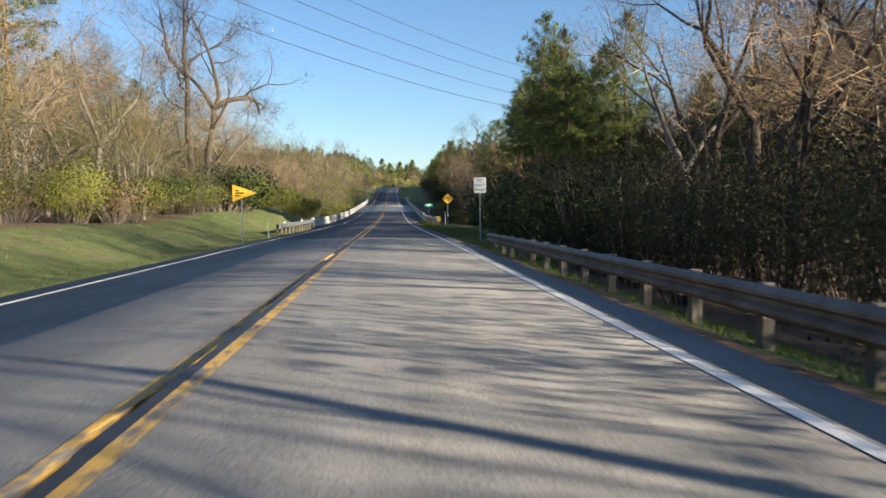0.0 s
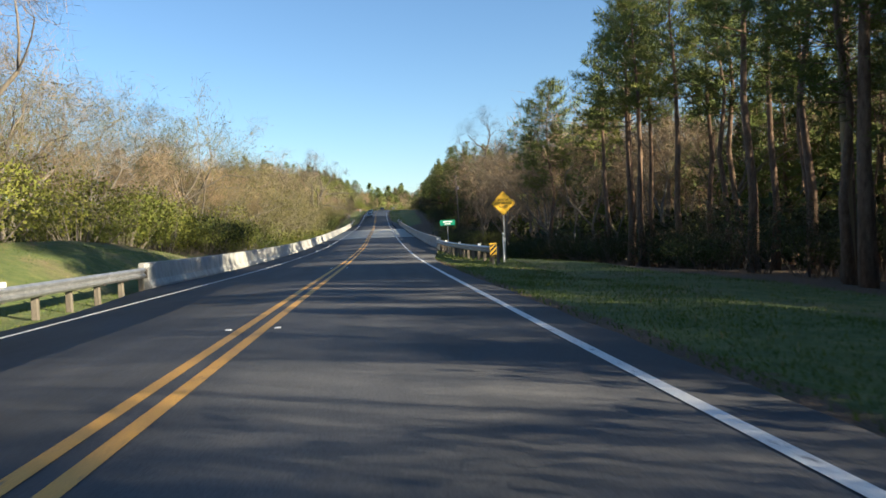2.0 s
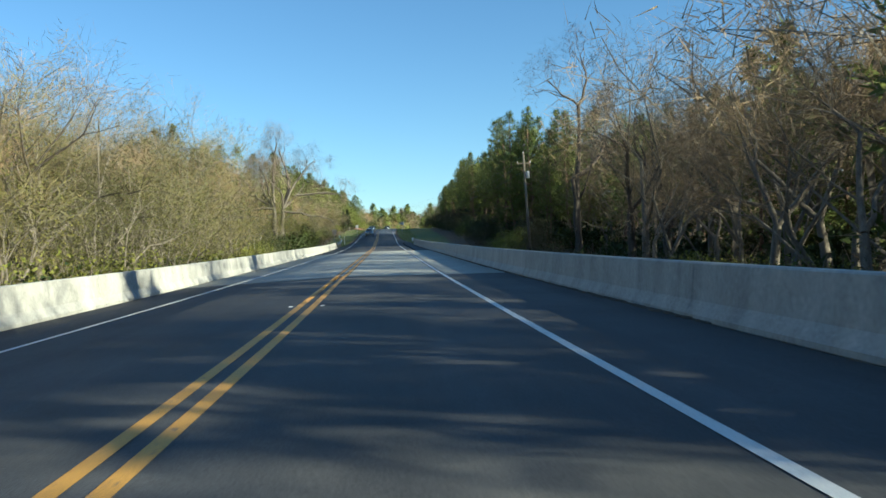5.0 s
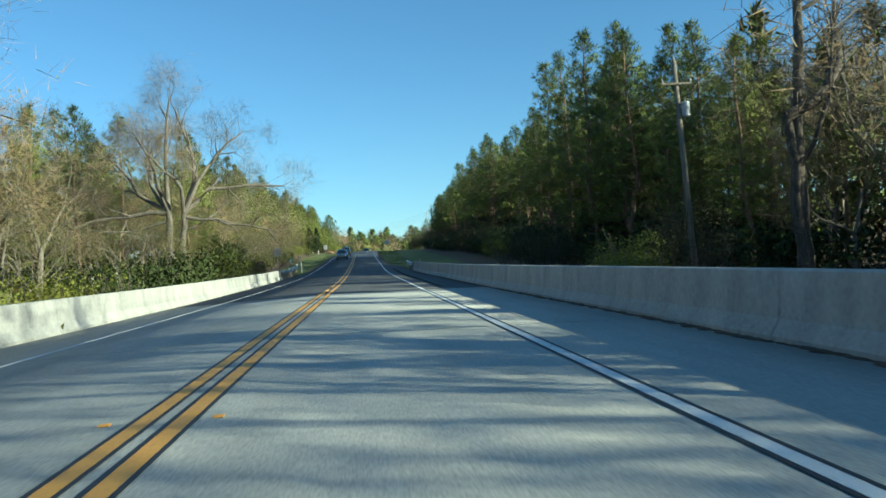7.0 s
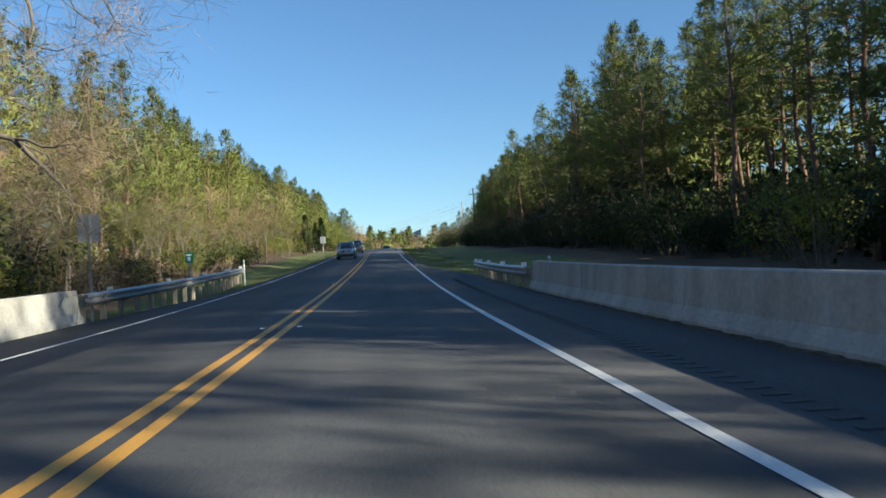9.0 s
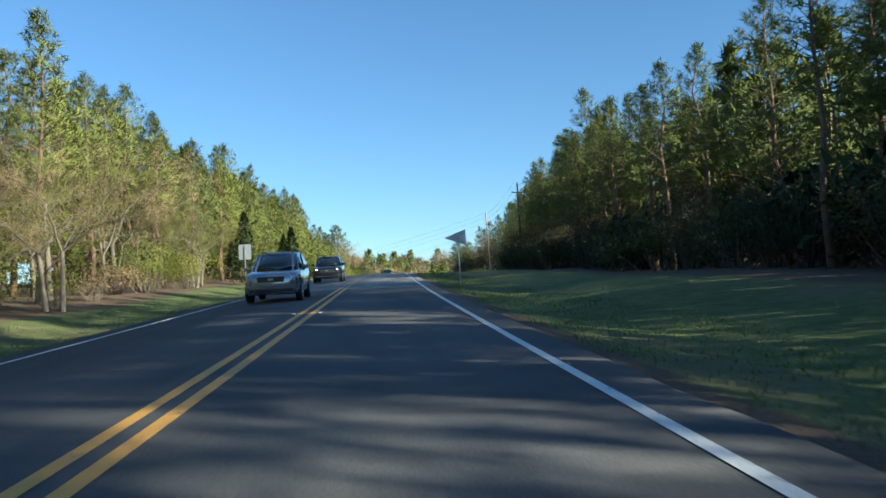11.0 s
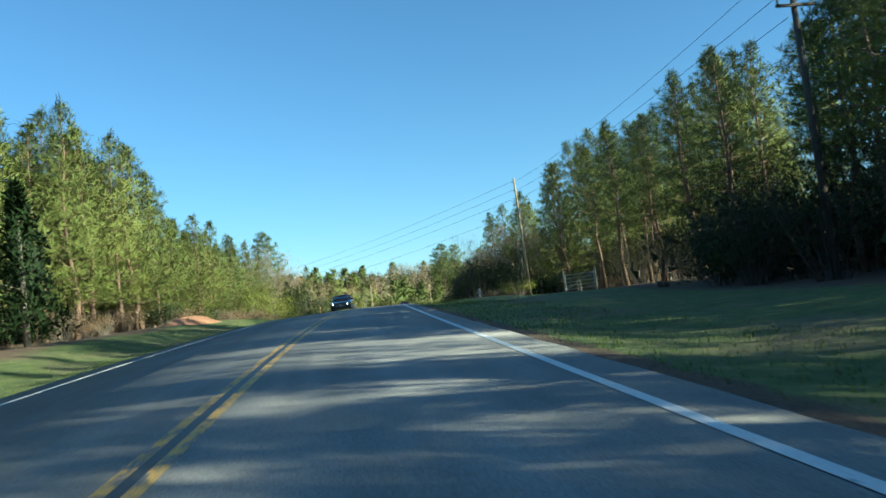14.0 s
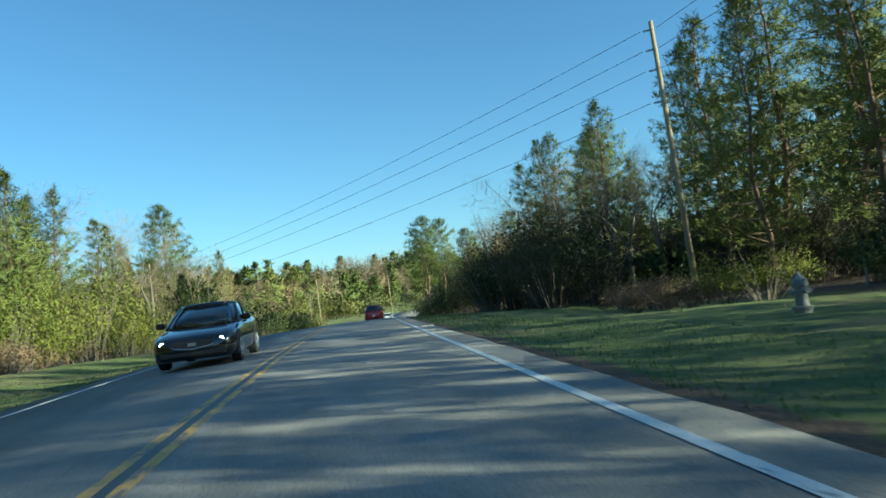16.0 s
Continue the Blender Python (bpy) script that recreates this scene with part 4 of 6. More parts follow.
def grow(s, rng, p, d, length, radius, depth, tips, sides, kink=0.28, split=(2, 3), shrink=0.68, up=0.12, keep=0.6, trunk_done=True):
    """A branch and its children. tips collects the ends of the finest ones."""
    segs = 3 if depth > 1 else 2
    pts, rad = [p], [radius]
    for i in range(segs):
        k = kink * (0.5 if trunk_done else 0.08)
        d = d + rng.normal(0, k, 3) + np.array([0, 0, up * 0.4])
        d /= np.linalg.norm(d)
        p = p + d * length / segs
        pts.append(p)
        rad.append(radius * (1 - 0.42 * (i + 1) / segs))
    s.tube(pts, rad, sides if depth > 2 else 3, cap=False)
    tips.append((pts[1], d, depth))
    tips.append((p, d, depth))
    if depth == 0:
        return
    n = rng.integers(split[0], split[1] + 1)
    for k in range(n):
        ax = np.cross(d, rng.normal(0, 1, 3))
        ax /= np.linalg.norm(ax) + 1e-9
        ang = rng.uniform(0.35, 0.95)
        nd = d * math.cos(ang) + ax * math.sin(ang)
        start = pts[-1] if k < 2 else pts[rng.integers(1, len(pts))]
        grow(s, rng, start, nd, length * shrink * rng.uniform(0.75, 1.2), rad[-1] * rng.uniform(keep, keep + 0.25), depth - 1, tips, sides, kink, split, shrink, up, keep)


def broadleaf_shape(seed, H, depth=5, trunk=0.32, radius=None, split=(2, 3), shrink=0.70, twigs=3, twig_len=0.7, twig_w=0.012, buds=0, bud=0.09, kink=0.28, lean=0.06, up=0.12, forks=1, keep=0.6):
    """A leafless or budding broadleaf tree: trunk and limbs, then fine twigs, then buds."""
    rng = np.random.default_rng(seed)
    s = Shape()
    tips = []
    r = radius or H * 0.014
    for k in range(forks):
        d = np.array([rng.normal(0, lean), rng.normal(0, lean), 1.0])
        off = np.array([rng.normal(0, 0.3), rng.normal(0, 0.3), -0.3]) if forks > 1 else np.array([0, 0, -0.3])
        grow(s, rng, off, d / np.linalg.norm(d), H * trunk, r, depth, tips, 7, kink, split, shrink, up, keep, False)
    top = max(p[2] for p, _, _ in tips)
    k = H / top
    s.v = [(x * k, y * k, z * k) for x, y, z in s.v]
    ends = [(p * k, d) for p, d, q in tips if q <= 2]
    c = np.array([p for p, _ in ends])
    ds = np.array([d for _, d in ends])
    v, f = tuft_mesh(c, ds, rng, twigs, twig_len, twig_w, 0.9, 0.42)
    if buds:
        tipv = v.reshape(-1, 3, 3)[:, 2]
        base = v.reshape(-1, 3, 3)[:, 0]
        t = rng.uniform(0.2, 1.0, (len(tipv), 1))
        v2, f2 = tuft_mesh(base * (1 - t) + tipv * t, np.zeros_like(tipv), rng, buds, bud, bud * 0.45, 0.0)
        return s, v, f, v2, f2
    return s, v, f, None, None


def shrub_shape(seed, w, h, leaves=2200, leaf=0.11, stems=16, ragged=0.35):
    """A bush: stems from the ground and an uneven mass of small leaves with gaps."""
    rng = np.random.default_rng(seed)
    s = Shape()
    cs = []
    lobes = [(rng.normal(0, w * 0.26), rng.normal(0, w * 0.26), h * rng.uniform(0.35, 0.75), rng.uniform(0.22, 0.42)) for _ in range(9)]
    for lx, ly, lz, lr in lobes:
        s.tube([(lx * 0.3, ly * 0.3, -0.15), (lx * 0.7, ly * 0.7, lz * 0.55), (lx, ly, lz)], [0.035, 0.022, 0.008], 3, cap=False)
        m = leaves // len(lobes)
        d = rng.normal(0, 1, (m, 3))
        d /= np.linalg.norm(d, axis=1)[:, None]
        rad = lr * w * rng.uniform(0.45, 1.0 + ragged * 0.4, (m, 1)) ** 0.6
        q = np.array([lx, ly, lz]) + d * rad * np.array([1, 1, h / w * 0.95])
        cs.append(q)
    for k in range(stems):
        a, L = rng.uniform(0, 6.28), w * rng.uniform(0.25, 0.55)
        e = np.array([math.cos(a) * L, math.sin(a) * L, h * rng.uniform(0.7, 1.15)])
        s.tube([(e[0] * 0.2, e[1] * 0.2, -0.1), e * np.array([0.7, 0.7, 0.6]), e], [0.02, 0.012, 0.004], 3, cap=False)
    root = len(s.v)
    starts = list(range(0, root, 9))
    s.v.append((0.0, 0.0, -0.35))
    for i in starts:
        s.f.append((root, i, i + 1))
        s.m.append(0)
    c = np.concatenate(cs)
    c = c[c[:, 2] > 0.05]
    v, f = tuft_mesh(c, np.tile((0, 0, 0.4), (len(c), 1)), rng, 1, leaf * 1.5, leaf * 0.45, 1.0)
    return s, v, f


def cedar_shape(seed, H, w):
    """An eastern red cedar: dense, dark, pointed."""
    rng = np.random.default_rng(seed)
    s = Shape()
    s.tube([(0, 0, -0.3), (0, 0, H * 0.5), (0, 0, H)], [H * 0.022, H * 0.014, 0.01], 6)
    u = rng.uniform(0, 1, 1500) ** 0.8
    a = rng.uniform(0, 6.28, 1500)
    r = w * 0.5 * (1 - u) ** 0.75 * (0.72 + 0.28 * np.sin(a * 3 + u * 9)) * rng.uniform(0.55, 1.08, 1500)
    c = np.stack([np.cos(a) * r, np.sin(a) * r, 0.25 + u * (H - 0.3)], 1)
    for k in range(14):
        z = H * rng.uniform(0.1, 0.8)
        e = np.array([math.cos(k * 2.4), math.sin(k * 2.4), 0.35]) * w * 0.4 * (1 - z / H)
        s.tube([(0, 0, z), np.array([0, 0, z]) + e], [0.03, 0.008], 3, cap=False)
    v, f = tuft_mesh(c, np.stack([np.cos(a) * 0.6, np.sin(a) * 0.6, np.full(1500, 0.9)], 1), rng, 2, 0.30, 0.07, 1.0)
    return s, v, f


def plant(name, label, category, built, bark, leaf, bud=None, group="", trunk_name="trunk", crown_name="crown"):
    """One master plant: an Empty with trunk and crown (and buds), kept to copy from."""
    s, v, f = built[:3]
    b = new(name)
    tagged(b, label, category, group)
    part(trunk_name, s, bark, b, shaded=True)
    f, n = soften(np.asarray(v), np.asarray(f))
    me = raw_mesh(crown_name, v, f, [leaf])
    set_normals(me, n)
    ob = new(crown_name, me)
    ob.parent = b
    if len(built) > 3 and built[3] is not None:
        q = new("bud_haze", raw_mesh("bud_haze", built[3], built[4], [bud or leaf]))
        q.parent = b
    return b


used = set()


def put(master, l, y, size=1.0, turn=None, rng=random, sink=0.0, tall=1.0):
    p = spot(l, y, -sink)
    m = Matrix.Translation(p) @ Matrix.Rotation(rng.uniform(0, 6.28) if turn is None else turn, 4, "Z") @ Matrix.Diagonal((size, size, size * tall, 1))
    if master.name not in used:
        used.add(master.name)
        master.matrix_basis = m
        return master
    c = copy_thing(master, m)
    s = master.scale
    if abs(s.x - 1) > 1e-6 or abs(s.z - 1) > 1e-6:
        c.matrix_basis = m
    return c


PINE_LABEL = "tall loblolly pine with bare lower trunk and dark needles"
pines = [plant("pine_tree", PINE_LABEL, "pine tree", pine_shape(k, 14.0, b, r, n, cone=0.45), M_BARK_PINE, M_NEEDLE, group="roadside pines")
         for k, (b, r, n) in enumerate(((0.38, 2.5, 60), (0.46, 2.2, 52), (0.32, 2.8, 66), (0.42, 2.4, 58), (0.27, 2.6, 68)))]
full_pines = [plant("pine_tree", "well-branched young pine with needles almost to the ground", "pine tree", pine_shape(20 + k, 14.0, 0.13, 3.1, 84, 12, 0.37, 0.027, cone=0.8), M_BARK_PINE, M_NEEDLE, group="roadside pines") for k in range(3)]
tall_pines = [plant("pine_tree", "very tall pine with a high open crown", "pine tree", pine_shape(30 + k, 19.0, 0.52, 3.0, 50, 13, 0.46, 0.031, cone=0.1), M_BARK_PINE, M_NEEDLE, group="tall roadside pines") for k in range(3)]
bares = [plant("bare_tree", "leafless broadleaf tree with fine tan twigs", "tree", broadleaf_shape(40 + k, 11.0, 4, 0.27, 0.2, (2, 3), 0.76, 13, 0.75, 0.007, 0), M_BARK, M_BUD, group="bare broadleaf trees") for k in range(3)]
hazy = [plant("budding_tree", "broadleaf tree hazy with fine tan spring twigs", "tree", broadleaf_shape(50 + k, 10.0, 4, 0.24, 0.15, (2, 3), 0.78, 18, 0.66, 0.0085, 0), M_BARK, M_BUD, group="budding trees") for k in range(4)]
olive = [plant("budding_tree", "broadleaf tree hazy with olive-grey spring twigs", "tree", broadleaf_shape(55 + k, 10.0, 4, 0.24, 0.15, (2, 3), 0.78, 18, 0.66, 0.0085, 0), M_BARK, M_BUD_OLIVE, group="budding trees") for k in range(3)]
greening = [plant("budding_tree", "slender tree with yellow-green new leaves", "tree", broadleaf_shape(60 + k, 8.0, 3, 0.25, 0.09, (3, 3), 0.76, 7, 0.8, 0.011, 2, 0.06, forks=2), M_BARK, M_BUD_OLIVE, M_BUD_GREEN, group="budding trees") for k in range(3)]
pale_trees = [plant("bare_tree", "pale-barked leafless tree with crooked limbs", "tree", broadleaf_shape(70 + k, 9.0, 4, 0.36, 0.15, (2, 3), 0.72, 9, 0.8, 0.008, 0), M_BARK_PALE, M_BUD, group="bare broadleaf trees") for k in range(2)]
tall_bares = [plant("bare_tree", "tall dark leafless tree with upswept branches", "tree", broadleaf_shape(75 + k, 18.0, 4, 0.36, 0.42, (3, 3), 0.70, 9, 1.0, 0.010, 0, kink=0.22, lean=0.02, up=0.25), M_BARK_OAK, M_BARK_OAK, group="tall bare trees") for k in range(2)]
shrubs = [plant("shrub", "bushy shrub in yellow-green spring leaf", "shrub", shrub_shape(80 + k, 4.0, 3.2, 2700, 0.085), M_BARK, M_SHRUB, group="spring shrubs", trunk_name="woody_base", crown_name="foliage") for k in range(3)]
dark_shrubs = [plant("shrub", "rounded dark evergreen shrub", "shrub", shrub_shape(90 + k, 4.0, 2.8, 2000, 0.12), M_BARK, M_DARKSHRUB, group="evergreen shrubs", trunk_name="woody_base", crown_name="foliage") for k in range(3)]
brush = [plant("brush_clump", "tangled brown brush with dry stems", "brush", shrub_shape(100 + k, 3.6, 2.4, 800, 0.13, 40, 0.8), M_BARK, M_BROWNSHRUB, group="brown brush", trunk_name="woody_base", crown_name="dry_foliage") for k in range(3)]
thickets = [plant("brush_clump", "dense dark tangle of evergreen and bare brush", "brush", shrub_shape(120 + k, 4.0, 4.4, 3100, 0.066, 13, 0.7), M_BARK_OAK, M_THICKET, group="dark thicket", trunk_name="woody_base", crown_name="foliage") for k in range(3)]
cedar = plant("cedar_tree", "dark dense pointed cedar beside the verge", "cedar tree", cedar_shape(110, 7.0, 4.0), M_BARK, M_CEDAR)

rnd = random.Random(7)


def belt(masters, y0, y1, count, l0, l1, lo, hi, tall=(0.95, 1.1), clear=3.0, seen=[]):
    """Scatter plants along the road, none closer together than clear."""
    made = 0
    for _ in range(count * 8):
        y, l = rnd.uniform(y0, y1), rnd.uniform(l0, l1)
        if any((y - a) ** 2 + (l - b) ** 2 < clear * clear for a, b in seen):
            continue
        seen.append((y, l))
        put(rnd.choice(masters), l, y, rnd.uniform(lo, hi), rng=rnd, tall=rnd.uniform(*tall))
        made += 1
        if made == count:
            break


def hero_shape(seed, stems, limbs, twigs, twig_len, twig_w, depth=2, side_len=2.2):
    """A big bare tree: stems (x, height, radius, lean) and limbs (stem, height, azimuth, rise, length, curl, radius)."""
    rng = np.random.default_rng(seed)
    s = Shape()
    tips = []
    axes = []
    for x, h, r, lean in stems:
        n = 7
        pts = [np.array([x + lean * (i / n) ** 1.3 * h + (0.10 * math.sin(i * 1.7 + seed) if 0 < i else 0), 0.08 * math.sin(i * 2.1 + x * 5), h * i / n - 0.3]) for i in range(n + 1)]
        s.tube(pts, [r * (1.35 if i == 0 else 1.0) * (1 - 0.45 * i / n) for i in range(n + 1)], 9, cap=False)
        axes.append((pts, h))
    for stem, h, az, rise, L, curl, r in limbs:
        pts, top = axes[stem]
        z = [q[2] for q in pts]
        p = np.array([np.interp(h, z, [q[k] for q in pts]) for k in range(3)])
        az, el = radians(az), radians(rise)
        line, rad, n = [p], [r], 6
        for i in range(n):
            el += radians(curl) / n + rng.normal(0, 0.21)
            az += rng.normal(0, 0.26)
            d = np.array([math.cos(az) * math.cos(el), math.sin(az) * math.cos(el), math.sin(el)])
            p = p + d * L / n
            line.append(p)
            rad.append(r * (1 - 0.72 * (i + 1) / n))
            if i > 0:
                for k in range(2 if i > 2 else 1):
                    e = d + rng.normal(0, 0.55, 3) + np.array([0, 0, 0.12])
                    grow(s, rng, p, e / np.linalg.norm(e), side_len * rng.uniform(0.7, 1.25) * (1.15 - 0.08 * i), rad[-1] * 0.6, depth, tips, 4, 0.4, (2, 3), 0.72, 0.1, 0.6)
        s.tube(line, rad, 7, cap=False)
    ends = [(p, d) for p, d, q in tips if q <= 1]
    v, f = tuft_mesh(np.array([p for p, _ in ends]), np.array([d for _, d in ends]), rng, twigs, twig_len, twig_w, 0.9, 0.5)
    return s, v, f


# single trees that stand out
oak_left = plant("oak_tree", "large leafless oak with crooked spreading limbs", "oak tree",
                 hero_shape(205, [(-0.7, 14.0, 0.36, -0.02), (0.5, 10.0, 0.46, 0.10)],
                            [(0, 13.5, 95, 80, 7.0, 10, 0.22), (0, 12.5, 175, 32, 6.5, 45, 0.17), (0, 13.0, 20, 62, 6.0, 20, 0.16), (0, 9.5, 190, 12, 4.5, 20, 0.10), (0, 11.0, 250, 40, 5.0, 30, 0.13),
                             (1, 9.6, 0, 34, 9.0, -8, 0.30), (1, 9.3, 20, 56, 9.0, 15, 0.24), (1, 9.5, 150, 66, 8.0, 10, 0.22), (1, 7.5, 300, 40, 5.0, 25, 0.14)], 9, 0.9, 0.009), M_BARK_OAK, M_BARK_OAK)
put(oak_left, -15.8, 75.5, 1.0, 0.0)
oak_bridge = plant("oak_tree", "broad leafless oak with pale sunlit limbs behind the barrier", "oak tree",
                   hero_shape(211, [(-0.35, 7.2, 0.46, -0.01), (0.5, 7.0, 0.40, 0.05)],
                              [(0, 6.8, 175, 22, 9.5, -10, 0.23), (0, 7.0, 168, 44, 9.0, -12, 0.21), (0, 6.1, 187, 10, 7.0, 8, 0.14), (0, 7.1, 105, 74, 9.5, 0, 0.25), (0, 7.1, 250, 55, 7.5, -15, 0.19), (0, 6.9, 150, 58, 9.5, -14, 0.21),
                               (1, 6.8, 5, 30, 9.5, -14, 0.23), (1, 6.9, 60, 70, 9.5, -5, 0.25), (1, 6.4, 352, 16, 8.5, -4, 0.17), (1, 5.2, 8, 6, 5.5, 4, 0.11), (1, 6.9, 300, 55, 7.5, -15, 0.19), (1, 6.9, 25, 50, 9.5, -12, 0.21)], 8, 0.8, 0.007, 3, 1.8), M_BARK_BRIDGE, M_TWIG)
put(oak_bridge, -14.2, 251.0, 1.0, 0.0)
snag = plant("bare_tree", "tall forked leafless tree with patchy pale bark", "tree",
             hero_shape(219, [(0.0, 9.6, 0.44, -0.03), (-0.2, 18.0, 0.36, 0.055)],
                        [(0, 9.2, -8, 42, 10.0, 5, 0.32), (1, 17.5, 175, 30, 4.5, 40, 0.16), (1, 17.5, 30, 62, 6.0, 10, 0.19), (1, 14.5, 0, 10, 4.0, 60, 0.12), (0, 6.6, -5, 35, 8.0, 15, 0.14),
                         (1, 12.8, 10, 5, 3.0, 10, 0.06), (0, 8.0, 200, 15, 2.0, 10, 0.05)], 4, 1.0, 0.014), M_BARK_OAK, M_BARK_OAK)
put(snag, 23.4, 218.6, 1.0, 0.0)
put(pale_trees[0], 17.5, 176.0, 1.3, 0.4)
put(cedar, -9.7, 352.0, 0.85, 0.0)
for l, y, s in ((-11.8, 394.0, 0.95), (-13.6, 398.5, 0.85), (-11.8, 357.0, 0.5), (-17.0, 296.0, 0.8), (-18.0, 478.0, 0.9)):
    put(cedar, l, y, s, None, rnd)
young = plant("pine_tree", "small bright yellow-green young pine", "pine tree", pine_shape(140, 5.5, 0.06, 1.7, 60, 9, 0.3, 0.03, cone=0.8), M_BARK_PINE, M_SHRUB, group="young pines")
put(young, -13.2, 373.3, 0.95, 0.3)
put(young, -12.2, 427.0, 0.7, 0.9)
big_pine = plant("pine_tree", "broad old pine with a rounded open crown", "pine tree", pine_shape(150, 19.0, 0.40, 4.6, 72, 13, 0.52, 0.03, cone=0.1), M_BARK_PINE, M_NEEDLE, group="tall roadside pines")
put(big_pine, -33.0, 548.0, 1.2, 0.3)
for l, y, s, a in ((8.5, 520.0, 0.72, 1.3), (11.0, 528.0, 0.74, 2.3), (8.5, 538.0, 0.66, 5.0), (17.0, 560.0, 0.78, 4.3), (24.0, 545.0, 0.8, 0.3), (21.5, 474.0, 0.72, 3.0), (-40.0, 560.0, 0.8, 2.2)):
    put(big_pine, l, y, s, a)

# right of the road, from the start to the bridge
# mostly out of view, added to throw shadows on the road's start
belt(hazy + bares, -26, 3, 9, 11.0, 16, 0.95, 1.2, clear=2.0)
belt(thickets, -6, 58, 36, 9.4, 13.5, 0.8, 1.15, clear=1.7)
belt(dark_shrubs, 32, 56, 10, 9.6, 12.6, 1.1, 1.6, clear=1.7)
belt(thickets, -14, 38, 28, 13.5, 18.5, 1.2, 1.6, clear=2.0)
belt(thickets, 38, 62, 14, 13.5, 18.5, 0.9, 1.15, clear=1.8)
for k, (l, y, s) in enumerate(((14.2, 24.5, 0.85), (15.5, 30.0, 0.9), (14.0, 19.0, 0.8), (16.5, 37.0, 0.85))):
    put(tall_bares[k % 2], l, y, s, k * 1.3)
belt(tall_pines + pines, 65, 76, 9, 15.5, 24, 0.82, 0.98, clear=1.9)
# added behind the roadside trees to block sun from the road further on
belt(full_pines, 50, 72, 7, 24, 31, 0.7, 0.8, clear=2.0)
belt(bares + hazy, 2, 37, 14, 14.0, 22, 1.15, 1.5, clear=2.0)
belt(bares, 40, 54, 5, 14.5, 20, 0.85, 1.1, clear=2.0)
for k, (l, y, s) in enumerate(((16.5, 67.0, 0.74), (18.5, 71.5, 0.76), (16.0, 75.0, 0.72), (19.5, 66.5, 0.84))):
    put(big_pine, l, y, s, k * 1.1)
belt(bares + hazy, -20, 40, 10, 16.5, 26, 0.9, 1.1, clear=2.2)
belt(tall_pines, 66, 112, 15, 16.8, 23, 0.84, 0.98, clear=2.2)
put(big_pine, 18.2, 128.0, 0.92, 2.2)
belt(pines, 76, 150, 8, 24.0, 34, 0.8, 1.0, clear=2.4)
belt(hazy + bares, 66, 158, 34, 22.0, 32, 0.8, 1.05, clear=2.0)
belt(bares + pale_trees, 108, 160, 12, 18.0, 23, 0.8, 1.0, clear=2.2)
belt(dark_shrubs + thickets + thickets, 62, 150, 42, 16.2, 19.5, 0.6, 0.9, clear=1.7)
belt(brush, 90, 150, 16, 18.0, 22, 0.7, 1.0, clear=1.7)
# right, beside the bridge
belt(hazy + bares, 132, 178, 14, 17, 26, 1.0, 1.4, clear=2.2)
for k, (l, y, s) in enumerate(((18.5, 183.0, 0.95), (22.5, 187.0, 0.9), (25.0, 181.0, 0.85))):
    put(tall_bares[k % 2], l, y, s, k * 2.0)
belt(bares + hazy, 172, 206, 10, 22.5, 30, 1.0, 1.35, clear=2.2)
belt(hazy + bares + greening, 205, 262, 16, 26.5, 34, 0.8, 1.1, clear=2.2)
belt(full_pines + pines, 160, 232, 20, 27.5, 38, 0.9, 1.1, clear=2.3)
belt(shrubs + thickets + dark_shrubs + dark_shrubs, 150, 256, 34, 13.5, 21, 0.8, 1.25, clear=1.9)
belt(pines + full_pines, 236, 258, 16, 19.5, 30, 1.1, 1.28, clear=2.2)
belt(pines + full_pines, 224, 236, 6, 22, 30, 0.85, 1.0, clear=2.2)
# right, the pine stand
belt(pines, 250, 312, 32, 18.5, 26, 0.95, 1.12, clear=2.1)
belt(pines, 312, 350, 17, 18.5, 26, 0.8, 0.95, clear=2.1)
belt(pines, 350, 386, 16, 18.5, 23.5, 0.78, 0.92, clear=2.1)
belt(pines + full_pines, 372, 394, 14, 24.5, 31, 1.2, 1.35, clear=2.0)
belt(pines, 386, 402, 5, 20.5, 24, 0.76, 0.92, clear=2.2)
belt(thickets + thickets + dark_shrubs, 256, 402, 74, 17.0, 22.5, 0.7, 1.25, clear=1.8)
# right, past the stand
for k, (l, y, s) in enumerate(((23.4, 456.0, 1.05), (25.2, 451.5, 1.15), (22.8, 450.0, 0.98), (26.4, 446.5, 1.15), (25.0, 443.5, 1.0), (28.0, 458.0, 1.2), (27.6, 440.0, 1.05), (29.2, 450.5, 1.2), (26.0, 436.5, 1.0), (30.5, 444.0, 1.15), (24.4, 461.0, 1.05), (31.0, 437.0, 1.1), (28.2, 433.0, 1.0))):
    put((full_pines[0], pines[4], full_pines[2], pines[2])[k % 4], l, y, s * 1.1, k * 1.7)
for k, (l, y, s) in enumerate(((25.0, 414.0, 1.0), (27.5, 409.0, 1.05), (24.5, 405.5, 0.95), (29.0, 416.0, 1.1), (28.0, 420.5, 1.0))):
    put((pines[4], full_pines[1], pines[2])[k % 3], l, y, s, k * 1.3)
belt(pines, 403, 434, 14, 22.5, 31, 0.92, 1.08, clear=2.0)
belt(thickets, 424, 462, 18, 24.5, 30, 0.7, 1.1, clear=1.6)
belt(thickets, 404, 432, 10, 22.5, 28, 0.7, 1.1, clear=1.6, seen=[])
belt(thickets, 434, 484, 34, 26.5, 33, 0.9, 1.35, clear=1.6, seen=[])
belt(full_pines + pines, 464, 492, 9, 18.5, 27, 0.62, 0.8, clear=2.2)
belt(bares, 458, 520, 22, 15.5, 28, 0.8, 1.05, clear=2.0)
